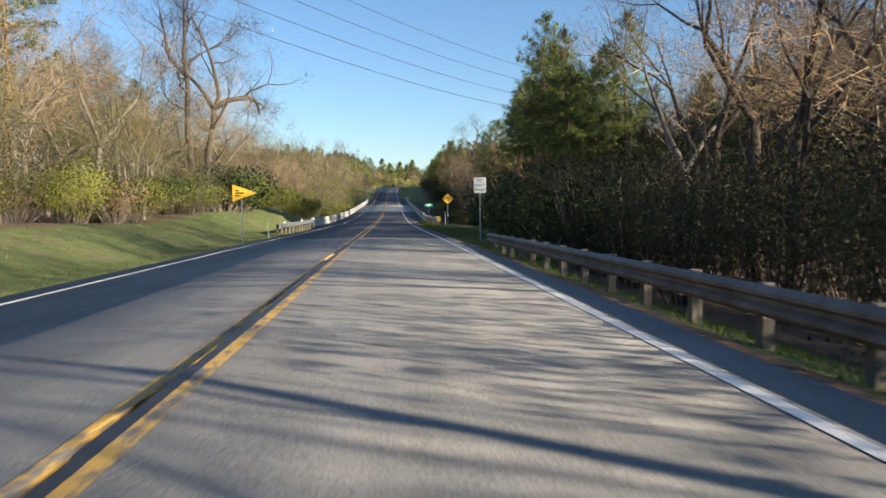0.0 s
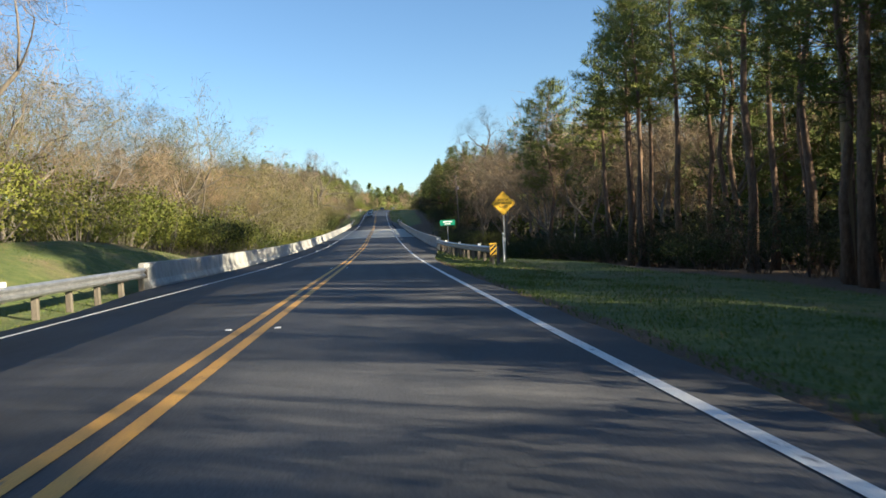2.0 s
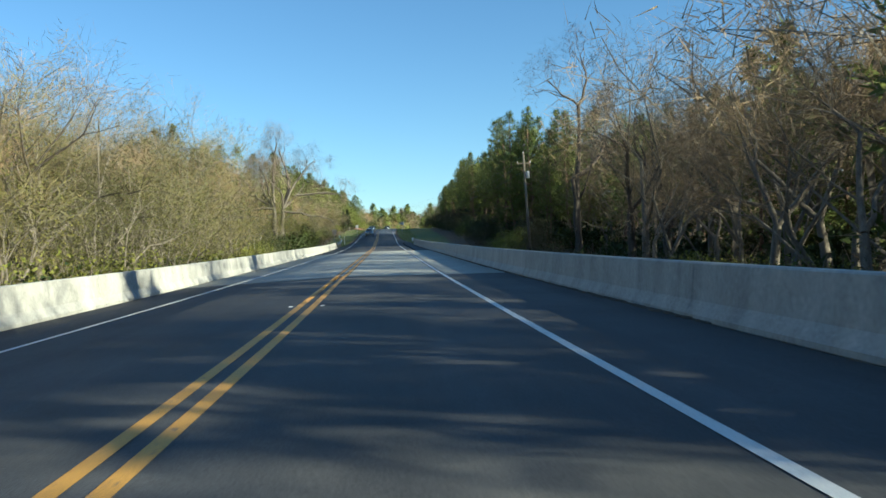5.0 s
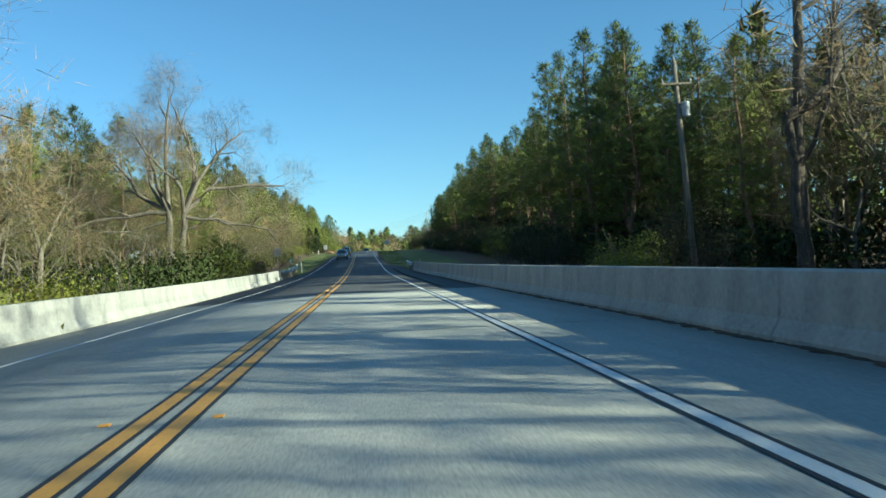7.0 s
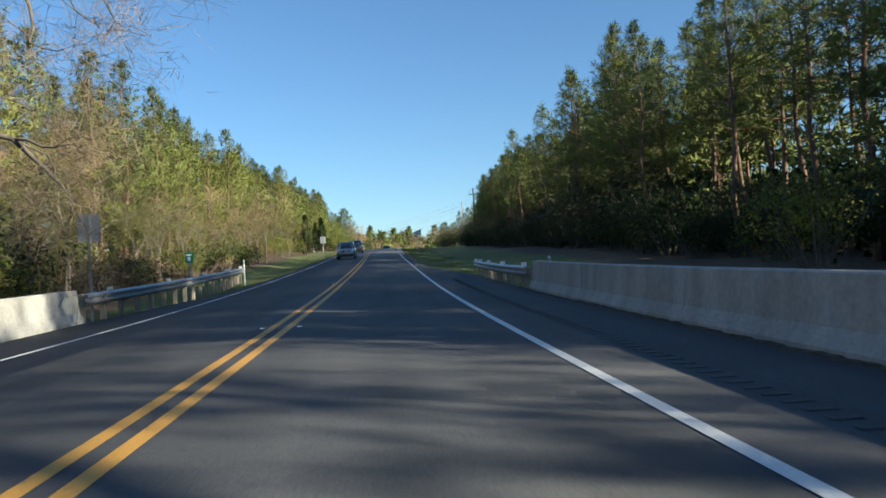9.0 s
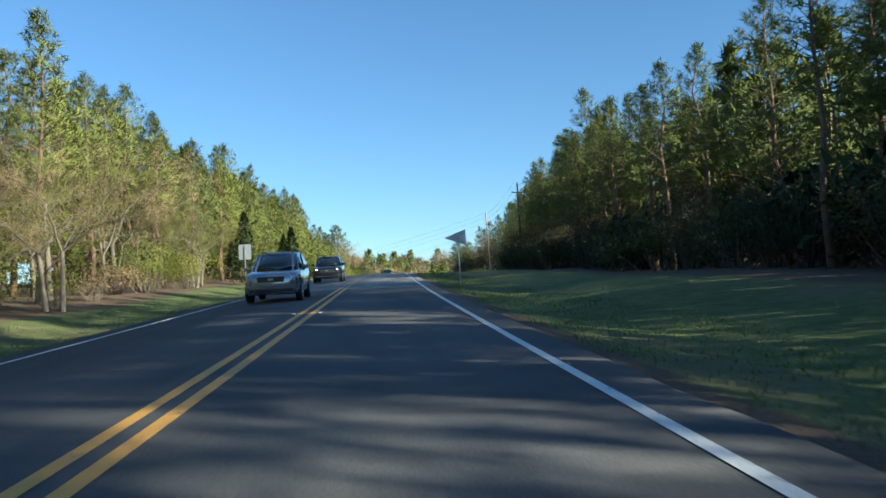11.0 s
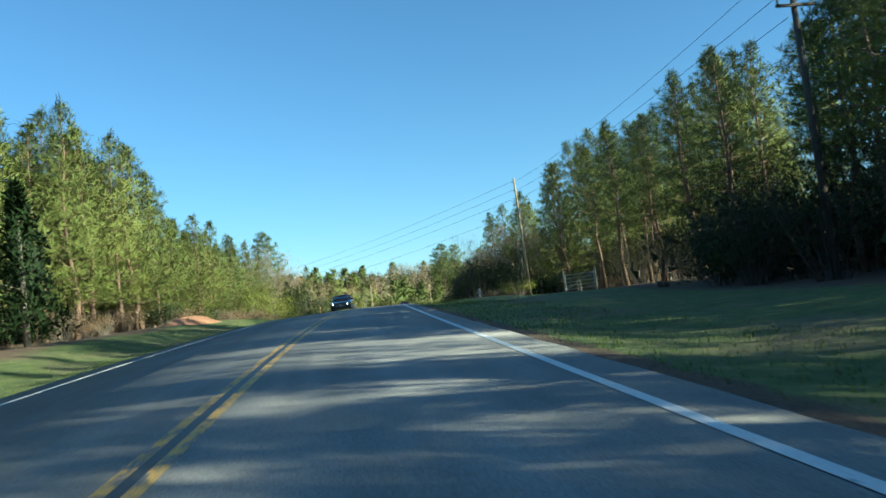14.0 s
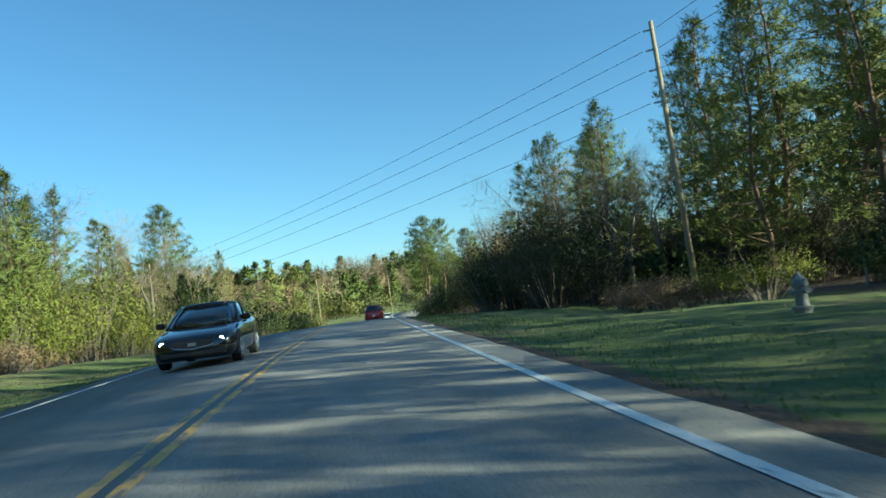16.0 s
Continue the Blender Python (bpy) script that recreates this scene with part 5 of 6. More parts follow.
belt(dark_shrubs + thickets, 456, 520, 38, 12.0, 20, 0.9, 1.7, clear=1.9)
belt(dark_shrubs, 500, 548, 10, 7.8, 12, 0.8, 1.2, clear=2.2)
belt(brush, 443, 452, 7, 14.2, 18.5, 0.4, 0.6, clear=1.2)
belt(brush, 425, 440, 6, 23.5, 27, 0.4, 0.6, clear=1.3)
put(shrubs[0], 15.3, 437.6, 0.78, 0.2, tall=0.7)
put(shrubs[1], 14.4, 438.8, 0.55, 1.2, tall=0.8)
put(dark_shrubs[1], 19.8, 436.0, 0.75, 1.2)
put(shrubs[2], 21.0, 437.0, 0.6, 0.2)
for k, (l, y, s) in enumerate(((12.9, 441.0, 0.5), (13.6, 442.2, 0.45), (12.1, 441.8, 0.42), (13.8, 440.2, 0.4))):
    put(brush[k % 3], l, y, s, k)
put(shrubs[1], 22.6, 441.5, 0.6, 1.2)
# left, from the start to the bridge
belt(pines + tall_pines, 18, 62, 14, -31, -21.5, 0.98, 1.1, clear=2.4)
belt(pines, 62, 110, 6, -32, -23, 0.9, 1.0, clear=2.6)
for l, y, s in ((-12.4, 69.5, 1.5), (-13.4, 73.5, 1.35), (-12.6, 112.0, 1.1), (-11.8, 132.0, 1.15), (-12.6, 136.0, 1.0)):
    put(dark_shrubs[0], l, y, s, l)
belt(hazy + hazy + bares + greening, -17, 45, 36, -28, -16.6, 0.85, 1.15, clear=2.1)
belt(hazy + hazy + bares + greening, 45, 95, 30, -28, -16.6, 1.05, 1.4, clear=2.1)
belt(greening + shrubs + brush, 0, 80, 40, -17, -13.2, 0.6, 1.0, clear=2.0)
belt(hazy + olive + olive + bares, 88, 222, 80, -31, -16.5, 1.12, 1.55, clear=2.2)
belt(shrubs + shrubs + greening + greening, 88, 225, 46, -16.5, -12.4, 0.9, 1.5, clear=2.0)
belt(pale_trees, 92, 150, 8, -16.5, -13.5, 0.85, 1.1, clear=1.5)
belt(dark_shrubs, 118, 225, 5, -13.0, -11.2, 0.8, 1.2, clear=2.4)
belt(shrubs, 96, 160, 8, -13.2, -11.0, 0.5, 0.8, clear=1.6)
# left, the far end of the bridge
belt(shrubs + shrubs + greening, 160, 218, 26, -15.5, -10.5, 0.55, 0.95, clear=1.7)
belt(shrubs, 218, 262, 16, -15.5, -12.2, 0.5, 0.85, clear=1.7)
put(full_pines[1], -15.0, 203.0, 0.62, 0.4)
put(full_pines[0], -13.4, 262.0, 0.5, 0.4)
put(tall_bares[1], -15.6, 168.0, 0.8, 1.0)
belt(olive + olive + bares + pale_trees, 165, 216, 26, -24, -15.5, 1.1, 1.45, clear=2.0)
belt(olive + hazy + bares, 222, 284, 26, -25, -16.5, 0.8, 1.1, clear=2.2)
belt(shrubs + shrubs + greening, 205, 262, 13, -15.8, -11.6, 0.6, 0.95, clear=1.5, seen=[])
belt(greening + shrubs, 264, 292, 8, -15.5, -11.0, 0.7, 1.0, clear=2.0)
put(dark_shrubs[1], -10.6, 236.0, 1.35, 0.4)
put(dark_shrubs[2], -10.8, 240.5, 1.2, 1.4)
belt(full_pines + pines, 205, 290, 19, -30, -20, 1.0, 1.2, clear=2.4)
# left, the pine stand
belt(full_pines + full_pines + pines, 264, 380, 54, -22, -15.4, 0.9, 1.08, clear=1.8)
belt(full_pines, 380, 432, 38, -20.5, -15.0, 0.84, 0.98, clear=1.6, seen=[])
belt(full_pines, 432, 472, 24, -23, -15.8, 0.66, 0.82, clear=1.9)
belt(shrubs + shrubs + greening + brush, 256, 345, 40, -14.6, -10.5, 0.45, 0.85, clear=1.7)
belt(hazy, 262, 340, 14, -16, -14, 0.6, 0.95, clear=1.6)
belt(dark_shrubs, 268, 310, 7, -12.2, -10.4, 0.55, 0.85, clear=1.4)
belt(brush + dark_shrubs, 345, 448, 26, -15.0, -12.5, 0.32, 0.6, clear=1.9)
belt(brush + thickets + shrubs, -6, 78, 34, -16.2, -12.4, 0.55, 0.95, clear=1.5, seen=[])
belt(shrubs + shrubs + shrubs + dark_shrubs, 118, 262, 38, -14.2, -9.8, 0.85, 1.45, clear=1.9, seen=[])
belt(dark_shrubs + thickets + shrubs, 2, 100, 20, -16.0, -12.6, 0.8, 1.25, clear=2.2, seen=[])
# left, past the stand
put(shrubs[0], -14.3, 464.0, 1.35, 2.0, tall=1.3)
put(dark_shrubs[0], -16.5, 502.0, 1.6, 2.0, tall=1.8)
for k, (l, y, s) in enumerate(((-17.5, 463, 0.82), (-18.8, 469, 0.80), (-16.8, 475, 0.72), (-20.5, 458, 0.86), (-22, 466, 0.9))):
    put(full_pines[k % 3], l, y, s, k)
for k, (l, y, s) in enumerate(((16.5, 472, 0.9), (19.0, 478, 1.02), (21.0, 470, 1.05), (17.5, 486, 0.95), (23.5, 482, 1.05))):
    put(pines[k], l, y, s, k)
belt(shrubs, 452, 500, 12, -21.6, -13.2, 0.8, 1.6, clear=2.2)
belt(pines + hazy, 476, 530, 14, -26, -15.5, 0.7, 0.95, clear=2.4)
belt(hazy + bares, 445, 540, 36, -38, -17.3, 0.9, 1.2, clear=2.2)
belt(dark_shrubs, 490, 590, 22, -26, -12.0, 0.9, 1.5, clear=2.4)
belt([cedar], 505, 560, 7, -34, -20, 1.3, 1.7, clear=2.6)
belt(brush, 430, 458, 12, -15.7, -11.8, 0.38, 0.65, clear=1.4)


def forest(name, label, trees, leaf, bark, seed, fine=True, low=M_DARKSHRUB):
    """A wood further back, one mesh: trees as (l, y, height, kind)."""
    rng = np.random.default_rng(seed)
    kinds = []
    for k in range(4):
        s, v, f = pine_shape(300 + k, 14.0, 0.18, 3.0, 22, 5, 0.9, 0.12, 4, 0.6, 3.0) if fine else pine_shape(300 + k, 14.0, 0.1, 4.6, 22, 5, 1.7, 0.36, 3, 0.35, 1.9)
        kinds.append((s, v, f))
    for k in range(4):
        s, v, f, _, _ = broadleaf_shape(320 + k, 14.0, 2, 0.34, 0.16, (3, 3), 0.80, *((26, 1.5, 0.026) if fine else (9, 2.6, 0.10)), 0)
        kinds.append((s, v, f))
    for k in range(2):
        kinds.append(shrub_shape(340 + k, 14.0, 9.0, 520, 0.9, 4))
    V, F, I, n = [], [], [], 0
    packs = []
    for s, v, f in kinds:
        tv = np.array(s.v)
        tf = np.array([(q[0], q[j], q[j + 1]) for q in s.f for j in range(1, len(q) - 1)])
        t = tv[tf]
        tn = np.cross(t[:, 1] - t[:, 0], t[:, 2] - t[:, 0])
        tn /= np.linalg.norm(tn, axis=1)[:, None] + 1e-12
        f, fn = soften(np.asarray(v), np.asarray(f))
        packs.append((np.concatenate([tv, v]), np.concatenate([tf, f + len(tv)]), np.concatenate([np.zeros(len(tf)), np.ones(len(f))]), np.concatenate([tn, fn])))
    N = []
    for l, y, h, kind in trees:
        pv, pf, pi, pn = packs[rng.integers(*((0, 4), (4, 8), (8, 10))[kind])]
        a, k = rng.uniform(0, 6.28), h / 14.0
        R = np.array([[math.cos(a), -math.sin(a), 0], [math.sin(a), math.cos(a), 0], [0, 0, 1]])
        p = spot(l, y, -0.3)
        V.append(pv @ R.T * k + np.array(p))
        N.append(pn @ R.T)
        F.append(pf + n)
        I.append(pi + (0, 2, 4)[kind])
        n += len(pv)
    me = raw_mesh(name, np.concatenate(V), np.concatenate(F), [bark, leaf, M_BARK, M_BUD, M_BARK, low], np.concatenate(I))
    set_normals(me, np.concatenate(N))
    return tagged(new(name, me), label, "woods", kind="stuff")


def scatter(rng, count, l0, l1, y0, y1, h0, h1, kinds):
    return [(rng.uniform(l0, l1), rng.uniform(y0, y1), rng.uniform(h0, h1), rng.choice(kinds)) for _ in range(count)]


wr = random.Random(11)
# the rows at l 20-36 are partly added, to shade road and deck
rows = scatter(wr, 60, 25, 52, -60, 40, 9, 12, (1, 1, 0)) + scatter(wr, 50, 24, 34, 40, 110, 9, 10.5, (0,)) + scatter(wr, 85, 29, 62, 55, 150, 12, 15, (0, 1, 0)) + scatter(wr, 52, 20, 36, 118, 182, 13, 16.5, (1, 1, 0)) + scatter(wr, 60, 30, 60, 150, 250, 12, 17, (0, 1, 1))
rows += scatter(wr, 75, 24, 32, 250, 400, 11, 14, (0,)) + scatter(wr, 95, 30, 62, 190, 400, 14, 18, (0,)) + scatter(wr, 40, 32, 60, 446, 490, 11, 15, (0, 0, 1)) + scatter(wr, 12, 31, 46, 447, 462, 11, 14.5, (0,)) + scatter(wr, 16, 31, 48, 410, 446, 3, 4.5, (2,)) + scatter(wr, 30, 52, 80, 396, 446, 7, 10, (0, 1))
rows += scatter(wr, 95, 22, 34, 40, 250, 4, 7.0, (2,)) + scatter(wr, 150, 22, 36, 250, 405, 4.5, 8.0, (2,)) + scatter(wr, 25, 20, 34, 455, 540, 4, 6, (2,))
# extra trees, added only to keep the sun off the road near y 55-85
wx = random.Random(88)
rows += scatter(wx, 16, 25, 33, 34, 54, 11.5, 13, (0, 1)) + scatter(wx, 20, 26, 34, 52, 70, 12, 13.5, (0, 1)) + scatter(wx, 12, 26, 32, 37, 50, 12, 13.2, (1,))
forest("pine_woods", "dense dark pine woods behind the roadside trees", rows, M_NEEDLE, M_BARK_PINE, 1)
rows = scatter(wr, 80, -65, -27, -40, 100, 11, 15, (0, 1, 1)) + scatter(wr, 90, -65, -28, 100, 250, 13, 16, (0, 1, 1))
rows += scatter(wr, 120, -62, -23, 240, 440, 13, 16, (0, 0, 0, 1)) + scatter(wr, 50, -27, -19, 350, 430, 12, 14.5, (0,)) + scatter(wr, 24, -28, -19, 430, 470, 10, 12, (0,)) + scatter(wr, 50, -80, -30, 440, 560, 11, 15, (0, 1))
rows += scatter(wr, 50, -30, -18, 60, 270, 3, 5.0, (2,)) + scatter(wr, 40, -32, -18, 280, 430, 2.5, 4.0, (2,))
forest("mixed_woods", "sunlit pine and budding woods behind the roadside trees", rows, M_NEEDLE, M_BARK_PINE, 2)
rows = scatter(wr, 60, 24, 100, 520, 660, 11, 15, (0, 0, 1)) + scatter(wr, 90, -120, -24, 540, 670, 12, 17, (0, 1, 1))
rows += scatter(wr, 30, -60, -18, 520, 640, 2.5, 5, (2,)) + scatter(wr, 14, 14, 50, 560, 660, 3, 5, (2,))
rows += scatter(wr, 60, -140, -26, 560, 680, 7, 11, (2,)) + scatter(wr, 40, 26, 120, 545, 680, 7, 11, (2,))
forest("hillside_woods", "mixed woods along the road beyond the crest", rows, M_NEEDLE, M_BARK_PINE, 4, low=M_CANOPY)
rows = scatter(wr, 110, 24, 170, 660, 820, 12, 16, (0, 0, 1)) + scatter(wr, 130, -190, -34, 670, 830, 13, 19, (0, 1, 0)) + scatter(wr, 40, -90, 60, 800, 900, 12, 17, (0, 1, 0))
rows += scatter(wr, 200, -330, 330, 800, 1000, 14, 21, (0, 2, 1)) + scatter(wr, 90, -130, 150, 930, 1080, 15, 20, (0, 2, 1)) + scatter(wr, 170, -330, 330, 780, 1000, 9, 14, (2,))
rows += scatter(wr, 60, 62, 130, -60, 520, 9, 14, (0, 0, 2)) + scatter(wr, 60, -130, -62, -60, 520, 10, 14, (0, 1, 2))
rows += scatter(wr, 70, -200, -28, 680, 800, 9, 13, (2,)) + scatter(wr, 60, 26, 190, 670, 800, 9, 13, (2,))
forest("distant_woods", "distant mixed woods on the rising land ahead", rows, M_NEEDLE, M_BARK_PINE, 3, False, M_CANOPY)


# ---- grass ----
def grass(name, count, places, leaf, label, seed, tall=0.2):
    """Blades of grass in strips (y0, y1, l0, l1, share)."""
    rng = np.random.default_rng(seed)
    L, Y = [], []
    for y0, y1, l0, l1, share in places:
        n = int(count * share)
        Y.append(rng.uniform(y0, y1, n))
        L.append(rng.uniform(l0, l1, n))
    L, Y = np.concatenate(L), np.concatenate(Y)
    keep = rng.uniform(0, 1, len(L)) < 0.35 + 0.65 * smooth(-0.3, 0.5, np.sin(L * 1.3 + Y * 0.4) * np.sin(Y * 0.9 - L * 0.7) + rng.normal(0, 0.3, len(L)))
    L, Y = L[keep], Y[keep]
    c = np.stack([cx(Y) + L, Y, ground_z(L, Y) - 0.02], 1)
    n = len(c)
    a = rng.uniform(0, 6.28, n)
    h = tall * rng.uniform(0.5, 1.5, n)
    w = 0.007 + 0.008 * rng.uniform(0, 1, n)
    side = np.stack([np.cos(a) * w, np.sin(a) * w, np.zeros(n)], 1)
    tip = np.stack([rng.normal(0, 0.35, n) * h, rng.normal(0, 0.35, n) * h, h], 1)
    v = np.stack([c - side, c + side, c + tip], 1).reshape(-1, 3)
    return tagged(new(name, raw_mesh(name, v, np.arange(len(v)).reshape(-1, 3), [leaf])), label, "grass", kind="stuff")


grass("grass", 240000, [(0, 36, 4.9, 8, 0.08), (32, 120, 4.6, 8.5, 0.26), (45, 116, 8, 13, 0.08), (254, 480, 4.7, 8.5, 0.24),
                        (0, 112, -11.5, -6.5, 0.10), (0, 80, -8, -4.7, 0.08), (252, 480, -9, -4.7, 0.16)], M_GRASS, "thick green spring grass along the verge", 5, 0.075)
grass("dry_grass", 5000, [(0, 116, 5.0, 12, 0.3), (254, 480, 5.0, 12, 0.35), (0, 80, -12, -5.2, 0.15), (252, 480, -12, -5.2, 0.2)], M_STRAW, "pale dry grass stems among the green", 6, 0.13)


# ---- cars ----
M_TYRE = plain("tyre_rubber", (0.018, 0.018, 0.02), 0.8)
M_RIM = plain("wheel_alloy", (0.42, 0.43, 0.45), 0.3, 0.8)
M_GLASS = plain("tinted_car_glass", (0.015, 0.018, 0.022), 0.04, 0.0, 0.6)
M_TRIM = plain("black_plastic_trim", (0.02, 0.02, 0.022), 0.5)
M_LAMP = glow("lit_headlamp", (1.0, 0.86, 0.62), 9.0)
M_LENS = plain("clear_lamp_lens", (0.55, 0.57, 0.6), 0.1, 0.0, 1.0)
M_TAIL = plain("red_tail_lens", (0.45, 0.02, 0.02), 0.15, 0.0, 1.0)
M_PLATE = plain("plate_white", (0.6, 0.6, 0.6), 0.5)


def car(name, l, y, paint, label, suv=False, lit=True, away=False):
    """A car that faces the start of the road, or away from it."""
    slope = math.atan2(float(rz(y + 2) - rz(y - 2)), 4.0)
    bend = -math.atan2(float(cx(y + 2) - cx(y - 2)), 4.0)
    base = thing(name, Vector((float(cx(y)) + l, y, float(paved(l, y)) + 0.004)), label, "car", turn=bend)
    base.matrix_basis = base.matrix_basis @ Matrix.Rotation(slope, 4, "X") @ (Matrix.Rotation(math.pi, 4, "Z") if away else Matrix.Identity(4))
    L, W = (4.6, 1.84) if suv else (4.85, 1.84)
    w = W / 2
    if suv:
        st = [(-.500, .42, .78, .60), (-.490, .30, .90, .76), (-.465, .26, .96, .86), (-.40, .25, 1.02, .905), (-.30, .24, 1.07, .915), (-.2, .24, 1.09, .92), (0, .24, 1.10, .92), (.2, .24, 1.11, .92), (.38, .25, 1.12, .91), (.46, .28, 1.10, .88), (.492, .34, 1.04, .80), (.50, .45, .95, .66)]
        lower = [(-.29, .78), (.475, .86)]
        upper = [(-.10, .64), (.40, .68)]
        zb, zr = 1.07, 1.68
    else:
        st = [(-.500, .34, .58, .55), (-.490, .24, .66, .76), (-.465, .19, .72, .86), (-.40, .18, .80, .905), (-.30, .17, .87, .915), (-.2, .17, .94, .92), (0, .17, .96, .92), (.2, .17, .99, .92), (.36, .18, 1.02, .91), (.45, .22, 1.02, .87), (.487, .30, .97, .78), (.50, .42, .88, .64)]
        lower = [(-.25, .84), (.43, .78)]
        upper = [(-.05, .66), (.24, .60)]
        zb, zr = .93, 1.45
    rings = []
    for f, zl, zt, hw in st:
        hw *= w / 0.92
        q = [(-hw * .86, zl), (hw * .86, zl), (hw * .98, zl + .10), (hw, (zl + zt) * .5), (hw * .985, zt - .12), (hw * .93, zt - .035), (hw * .70, zt), (0, zt + .018),
             (-hw * .70, zt), (-hw * .93, zt - .035), (-hw * .985, zt - .12), (-hw, (zl + zt) * .5), (-hw * .98, zl + .10)]
        rings.append([(x, f * L, z) for x, z in q])
    part("body", Shape().loft(rings), paint, base, shaded=True)
    # windows and roof
    def outline(fr, bk, z, bow):
        (f0, w0), (f1, w1) = fr, bk
        return [(-w0 * .82, f0 * L + .05, z), (-w0 * .4, f0 * L - bow, z), (w0 * .4, f0 * L - bow, z), (w0 * .82, f0 * L + .05, z), (w0, f0 * L + .3, z), (w1, f1 * L - .25, z),
                (w1 * .85, f1 * L - .03, z), (w1 * .4, f1 * L + .03, z), (-w1 * .4, f1 * L + .03, z), (-w1 * .85, f1 * L - .03, z), (-w1, f1 * L - .25, z), (-w0, f0 * L + .3, z)]
    lo, hi = outline(*lower, zb - .02, .14), outline(*upper, zr - .06, .08)
    mid = [tuple(a * .5 + b * .5 for a, b in zip(p, q)) for p, q in zip(lo, hi)]
    mid = [(x * 1.02, yy, z) for x, yy, z in mid]
    part("window_glass", Shape().loft([lo, mid, hi]), M_GLASS, base, shaded=True)
    top = [(x * .93, yy * .97, zr - .01) for x, yy, z in hi]
    crown = [(x * .6, yy * .8, zr + .012) for x, yy, z in hi]
    rim_ = [(x * 1.005, yy * 1.005, z - .01) for x, yy, z in hi]
    part("roof", Shape().loft([rim_, top, crown]), paint, base, shaded=True)
    for k in (0, 3, 6, 9, 4, 11):
        p = Shape()
        p.tube([lo[k], mid[k], hi[k]], [.035, .032, .03], 6)
        part("pillar", p, paint, base)
    for sx in (-1, 1):
        p = Shape()
        zt = (zb + zr) / 2
        p.tube([(sx * w * .965, -.02 * L + .1, zb - .02), (sx * w * .81, .06 * L, zr - .07)], [.04, .035], 6)
        part("pillar", p, M_TRIM, base)
    # wheels
    r = .36 if suv else .335
    for sx in (-1, 1):
        for fy in (-.305, .29):
            yc = fy * L
            arch = Shape()
            n = 14
            pts_o = [(sx * (w + .004), yc + (r + .085) * math.cos(a), r + (r + .085) * math.sin(a)) for a in np.linspace(-.35, math.pi + .35, n)]
            pts_i = [(sx * (w - .12), p[1], p[2]) for p in pts_o]
            arch.add(pts_o + pts_i + [(sx * (w + .004), yc, r)], [(k, k + 1, n + k + 1, n + k) for k in range(n - 1)] + [(k, k + 1, 2 * n) for k in range(n - 1)])
            part("wheel_arch", arch, M_TRIM, base)
            wheel = Shape()
            wheel.tube([(sx * (w - .20), yc, r), (sx * (w - .18), yc, r), (sx * (w - .01), yc, r), (sx * (w + .012), yc, r)], [r * .93, r, r, r * .93], 22)
            wh = part("tyre", wheel, M_TYRE, base)
            rim = Shape()
            rim.tube([(sx * (w - .03), yc, r), (sx * (w + .016), yc, r)], [r * .66, r * .64], 18)
            for k in range(5):
                a = k * 1.2566
                rim.tube([(sx * (w + .018), yc, r), (sx * (w + .02), yc + math.cos(a) * r * .6, r + math.sin(a) * r * .6)], [.035, .025], 4)
            part("rim", rim, M_RIM, wh)
    # front
    z1 = st[2][2]
    for sx in (-1, 1):
        h = Shape()
        xo, xi, zc = w * .86, w * .50, z1 - .13
        h.loft([[(sx * xi, -.488 * L, zc - .055), (sx * xo, -.462 * L, zc - .05), (sx * xo * 1.03, -.445 * L, zc + .055), (sx * xi, -.480 * L, zc + .035)],
                [(sx * xi, -.43 * L, zc - .055), (sx * xo, -.42 * L, zc - .05), (sx * xo * 1.02, -.41 * L, zc + .055), (sx * xi, -.43 * L, zc + .035)]])
        hl = part("headlight", h, M_LENS, base)
        b = Shape()
        cxx = sx * w * .70
        b.tube([(cxx, -.470 * L, zc), (cxx, -.492 * L, zc)], [.06, .055], 10)
        part("lamp_bulb", b, M_LAMP if lit else M_LENS, hl)
        t = Shape()
        zt = st[-2][2] - .16
        t.loft([[(sx * w * .50, .484 * L, zt - .07), (sx * w * .88, .470 * L, zt - .07), (sx * w * .90, .462 * L, zt + .07), (sx * w * .50, .484 * L, zt + .06)],
                [(sx * w * .50, .506 * L, zt - .07), (sx * w * .84, .492 * L, zt - .07), (sx * w * .86, .480 * L, zt + .07), (sx * w * .50, .503 * L, zt + .06)]])
        part("tail_light", t, M_TAIL, base)
        m = Shape()
        m.box(min(sx * (w - .02), sx * (w + .20)), max(sx * (w - .02), sx * (w + .20)), -.17 * L, -.17 * L + .1, zb + .01, zb + .15, 0, .03)
        part("side_mirror", m, paint, base)
    g = Shape()
    g.loft([[(-w * .45, -.503 * L, z1 - .28), (w * .45, -.503 * L, z1 - .28), (w * .50, -.50 * L, z1 - .10), (-w * .50, -.50 * L, z1 - .10)],
            [(-w * .45, -.47 * L, z1 - .28), (w * .45, -.47 * L, z1 - .28), (w * .50, -.46 * L, z1 - .10), (-w * .50, -.46 * L, z1 - .10)]])
    part("grille", g, M_TRIM, base)
    if not suv:
        g = Shape()
        g.tube([(-w * .62, -.487 * L, z1 - .12), (-w * .44, -.503 * L, z1 - .24), (0, -.509 * L, z1 - .29), (w * .44, -.503 * L, z1 - .24), (w * .62, -.487 * L, z1 - .12)], [.012, .016, .018, .016, .012], 6)
        part("grille_trim", g, M_RIM, base, "bright curved grille trim")
    bb = Shape()
    bb.box(-w * .78, w * .78, -.5 * L - .006, -.47 * L, st[0][1] - .06, st[0][1] + .05, 0, .02)
    part("bumper_intake", bb, M_TRIM, base)
    e = Shape()
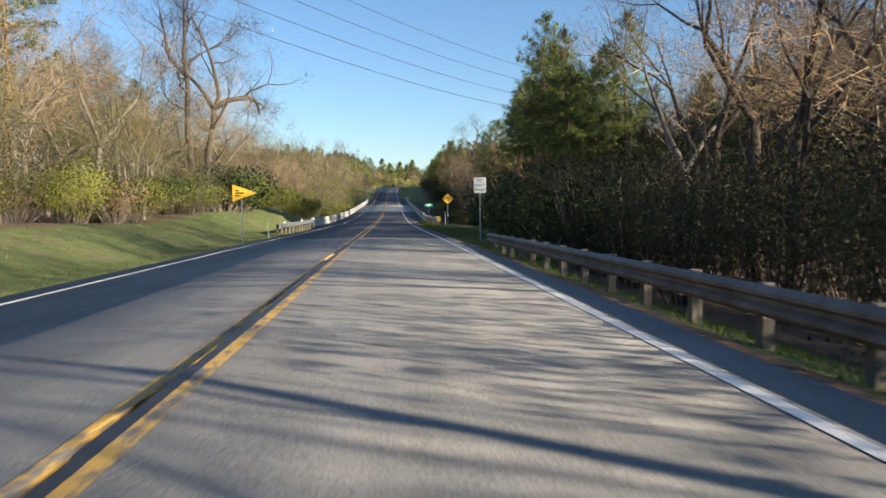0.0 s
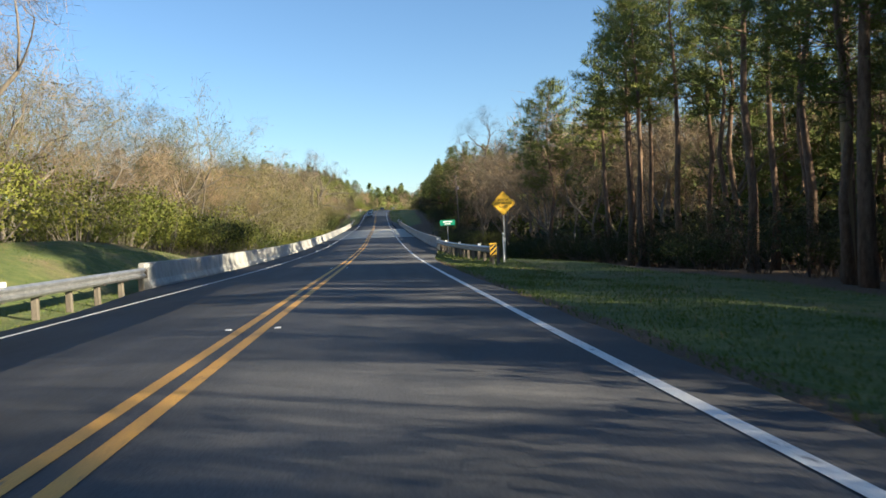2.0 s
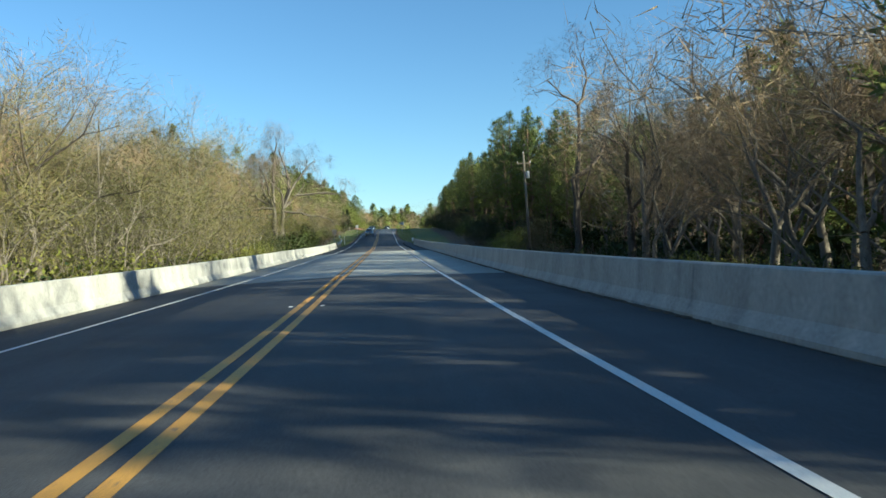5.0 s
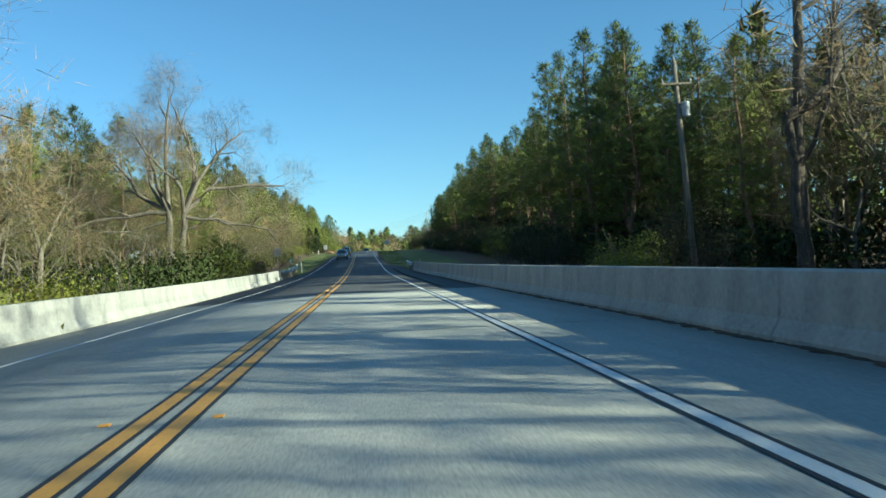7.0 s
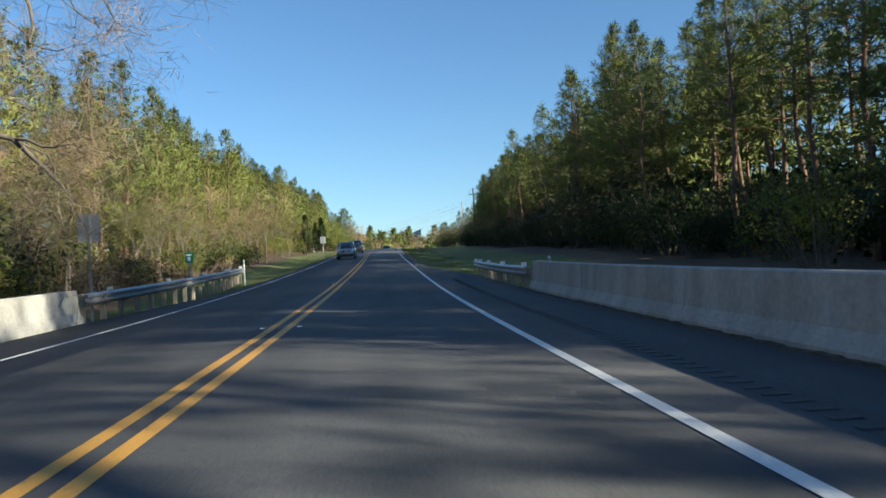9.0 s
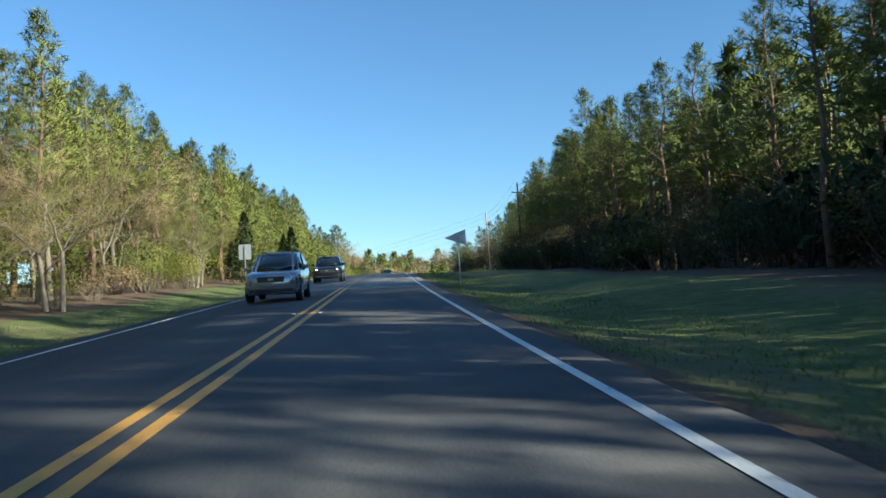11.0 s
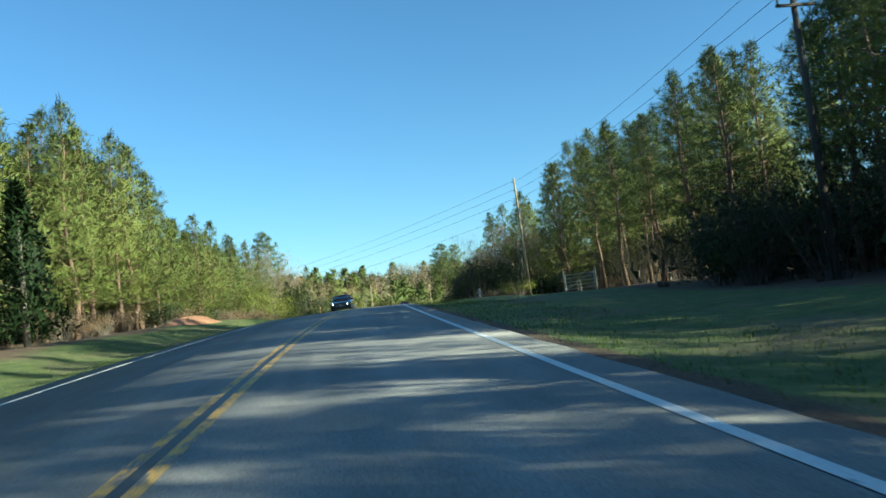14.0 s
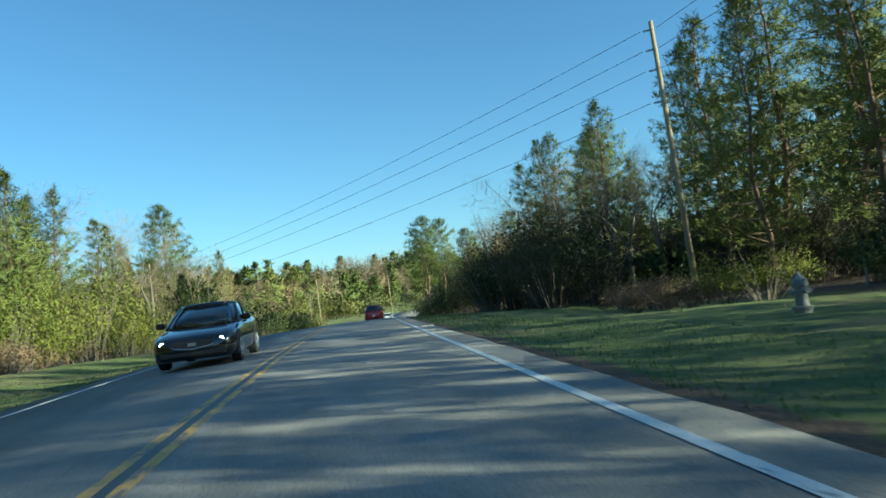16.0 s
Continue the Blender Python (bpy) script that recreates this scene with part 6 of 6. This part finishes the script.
    e.box(-.09, .09, -.5 * L - .016, -.5 * L - .004, z1 - .22, z1 - .15, 0, .004)
    part("badge", e, M_RIM, base)
    e = Shape()
    e.box(-.16, .16, .5 * L - .002, .5 * L + .012, .56, .70, 0, .004)
    part("number_plate", e, M_PLATE, base)
    return base


def paint(name, colour, metal=0.4):
    return plain(name, colour, 0.16, metal, 1.0, 0.04)


car("sedan_car", -1.83, 434.6, paint("black_car_paint", (0.008, 0.009, 0.011), 0.0), "black sedan with lit headlights on the oncoming lane")
car("suv_car", -1.75, 338.4, paint("slate_car_paint", (0.02, 0.024, 0.034)), "dark slate blue suv with lit headlights on the oncoming lane", True)
car("suv_car", -1.75, 313.4, paint("silver_car_paint", (0.36, 0.38, 0.40), 0.7), "silver grey suv on the oncoming lane", True, False)
car("suv_car", 1.85, 496.0, paint("red_car_paint", (0.30, 0.012, 0.018)), "dark red suv driving ahead down the far road", True, False, True)
car("sedan_car", 1.85, 535.0, paint("white_car_paint", (0.6, 0.6, 0.6), 0.0), "pale sedan driving ahead down the far road", False, False, True)


# ---- gate and fence beside the field ----
def gate(l, y):
    b = thing("field_gate", spot(l, y), "pale grey metal tube gate at the wood's edge", "gate", turn=radians(-65))
    mat = plain("grey_gate_paint", (0.34, 0.35, 0.36), 0.5)
    for x in (-1.5, 1.5):
        part("gate_upright", Shape().tube([(x, 0, 0.15), (x, 0, 1.35)], [.03, .03], 8), mat, b)
    for k in range(5):
        z = .25 + k * .26
        part("gate_rail", Shape().tube([(-1.5, 0, z), (1.5, 0, z)], [.022, .022], 6), mat, b)
    part("gate_brace", Shape().tube([(-1.5, 0, .25), (1.5, 0, 1.29)], [.02, .02], 6), mat, b)
    part("gate_post", Shape().tube([(-1.65, 0, -.3), (-1.65, 0, 1.6)], [.08, .07], 8), M_POSTWOOD, b)
    part("gate_post", Shape().tube([(1.65, 0, -.3), (1.65, 0, 1.6)], [.08, .07], 8), M_POSTWOOD, b)
    return b


gate(16.5, 415.8)
for k, (l, y) in enumerate(((20.2, 431.8), (20.6, 435.0), (21.2, 438.2), (24.6, 427.4), (26.8, 425.6), (22.0, 441.5))):
    b = thing("fence_post", spot(l, y), "weathered wooden fence post standing in dry grass", "fence post", "fence posts")
    part("post", Shape().tube([(0, 0, -.3), (0.02, 0, .6), (0.03 * (k % 2), .02, 1.25)], [.06, .055, .05], 7), M_POSTWOOD, b)


# ---- bare red clay beside the left verge ----
def clay_bank(l, y, a, b_, h, seed):
    rng = np.random.default_rng(seed)
    s = Shape()
    n, m = 9, 26
    rings = []
    for i in range(n):
        t = i / (n - 1)
        ring = []
        for k in range(m):
            an = 2 * math.pi * k / m
            wob = 1 + .16 * math.sin(an * 3 + seed) + .08 * math.sin(an * 7 + t * 4)
            ll, yy = l + math.cos(an) * a * (1 - t) * wob, y + math.sin(an) * b_ * (1 - t) * wob
            z = float(ground_z(ll, yy)) - .06 + h * (1 - (1 - t) ** 2) * (0.85 + .15 * math.sin(an * 5 + t * 9))
            ring.append((float(cx(yy)) + ll, yy, z))
        rings.append(ring)
    s.loft(rings, 0, False)
    return tagged(part("clay_bank", s, M_REDCLAY, shaded=True), "bare bank of orange-red clay beside the verge", "earth bank")


clay_bank(-11.2, 418.5, 1.6, 5.0, .55, 1)
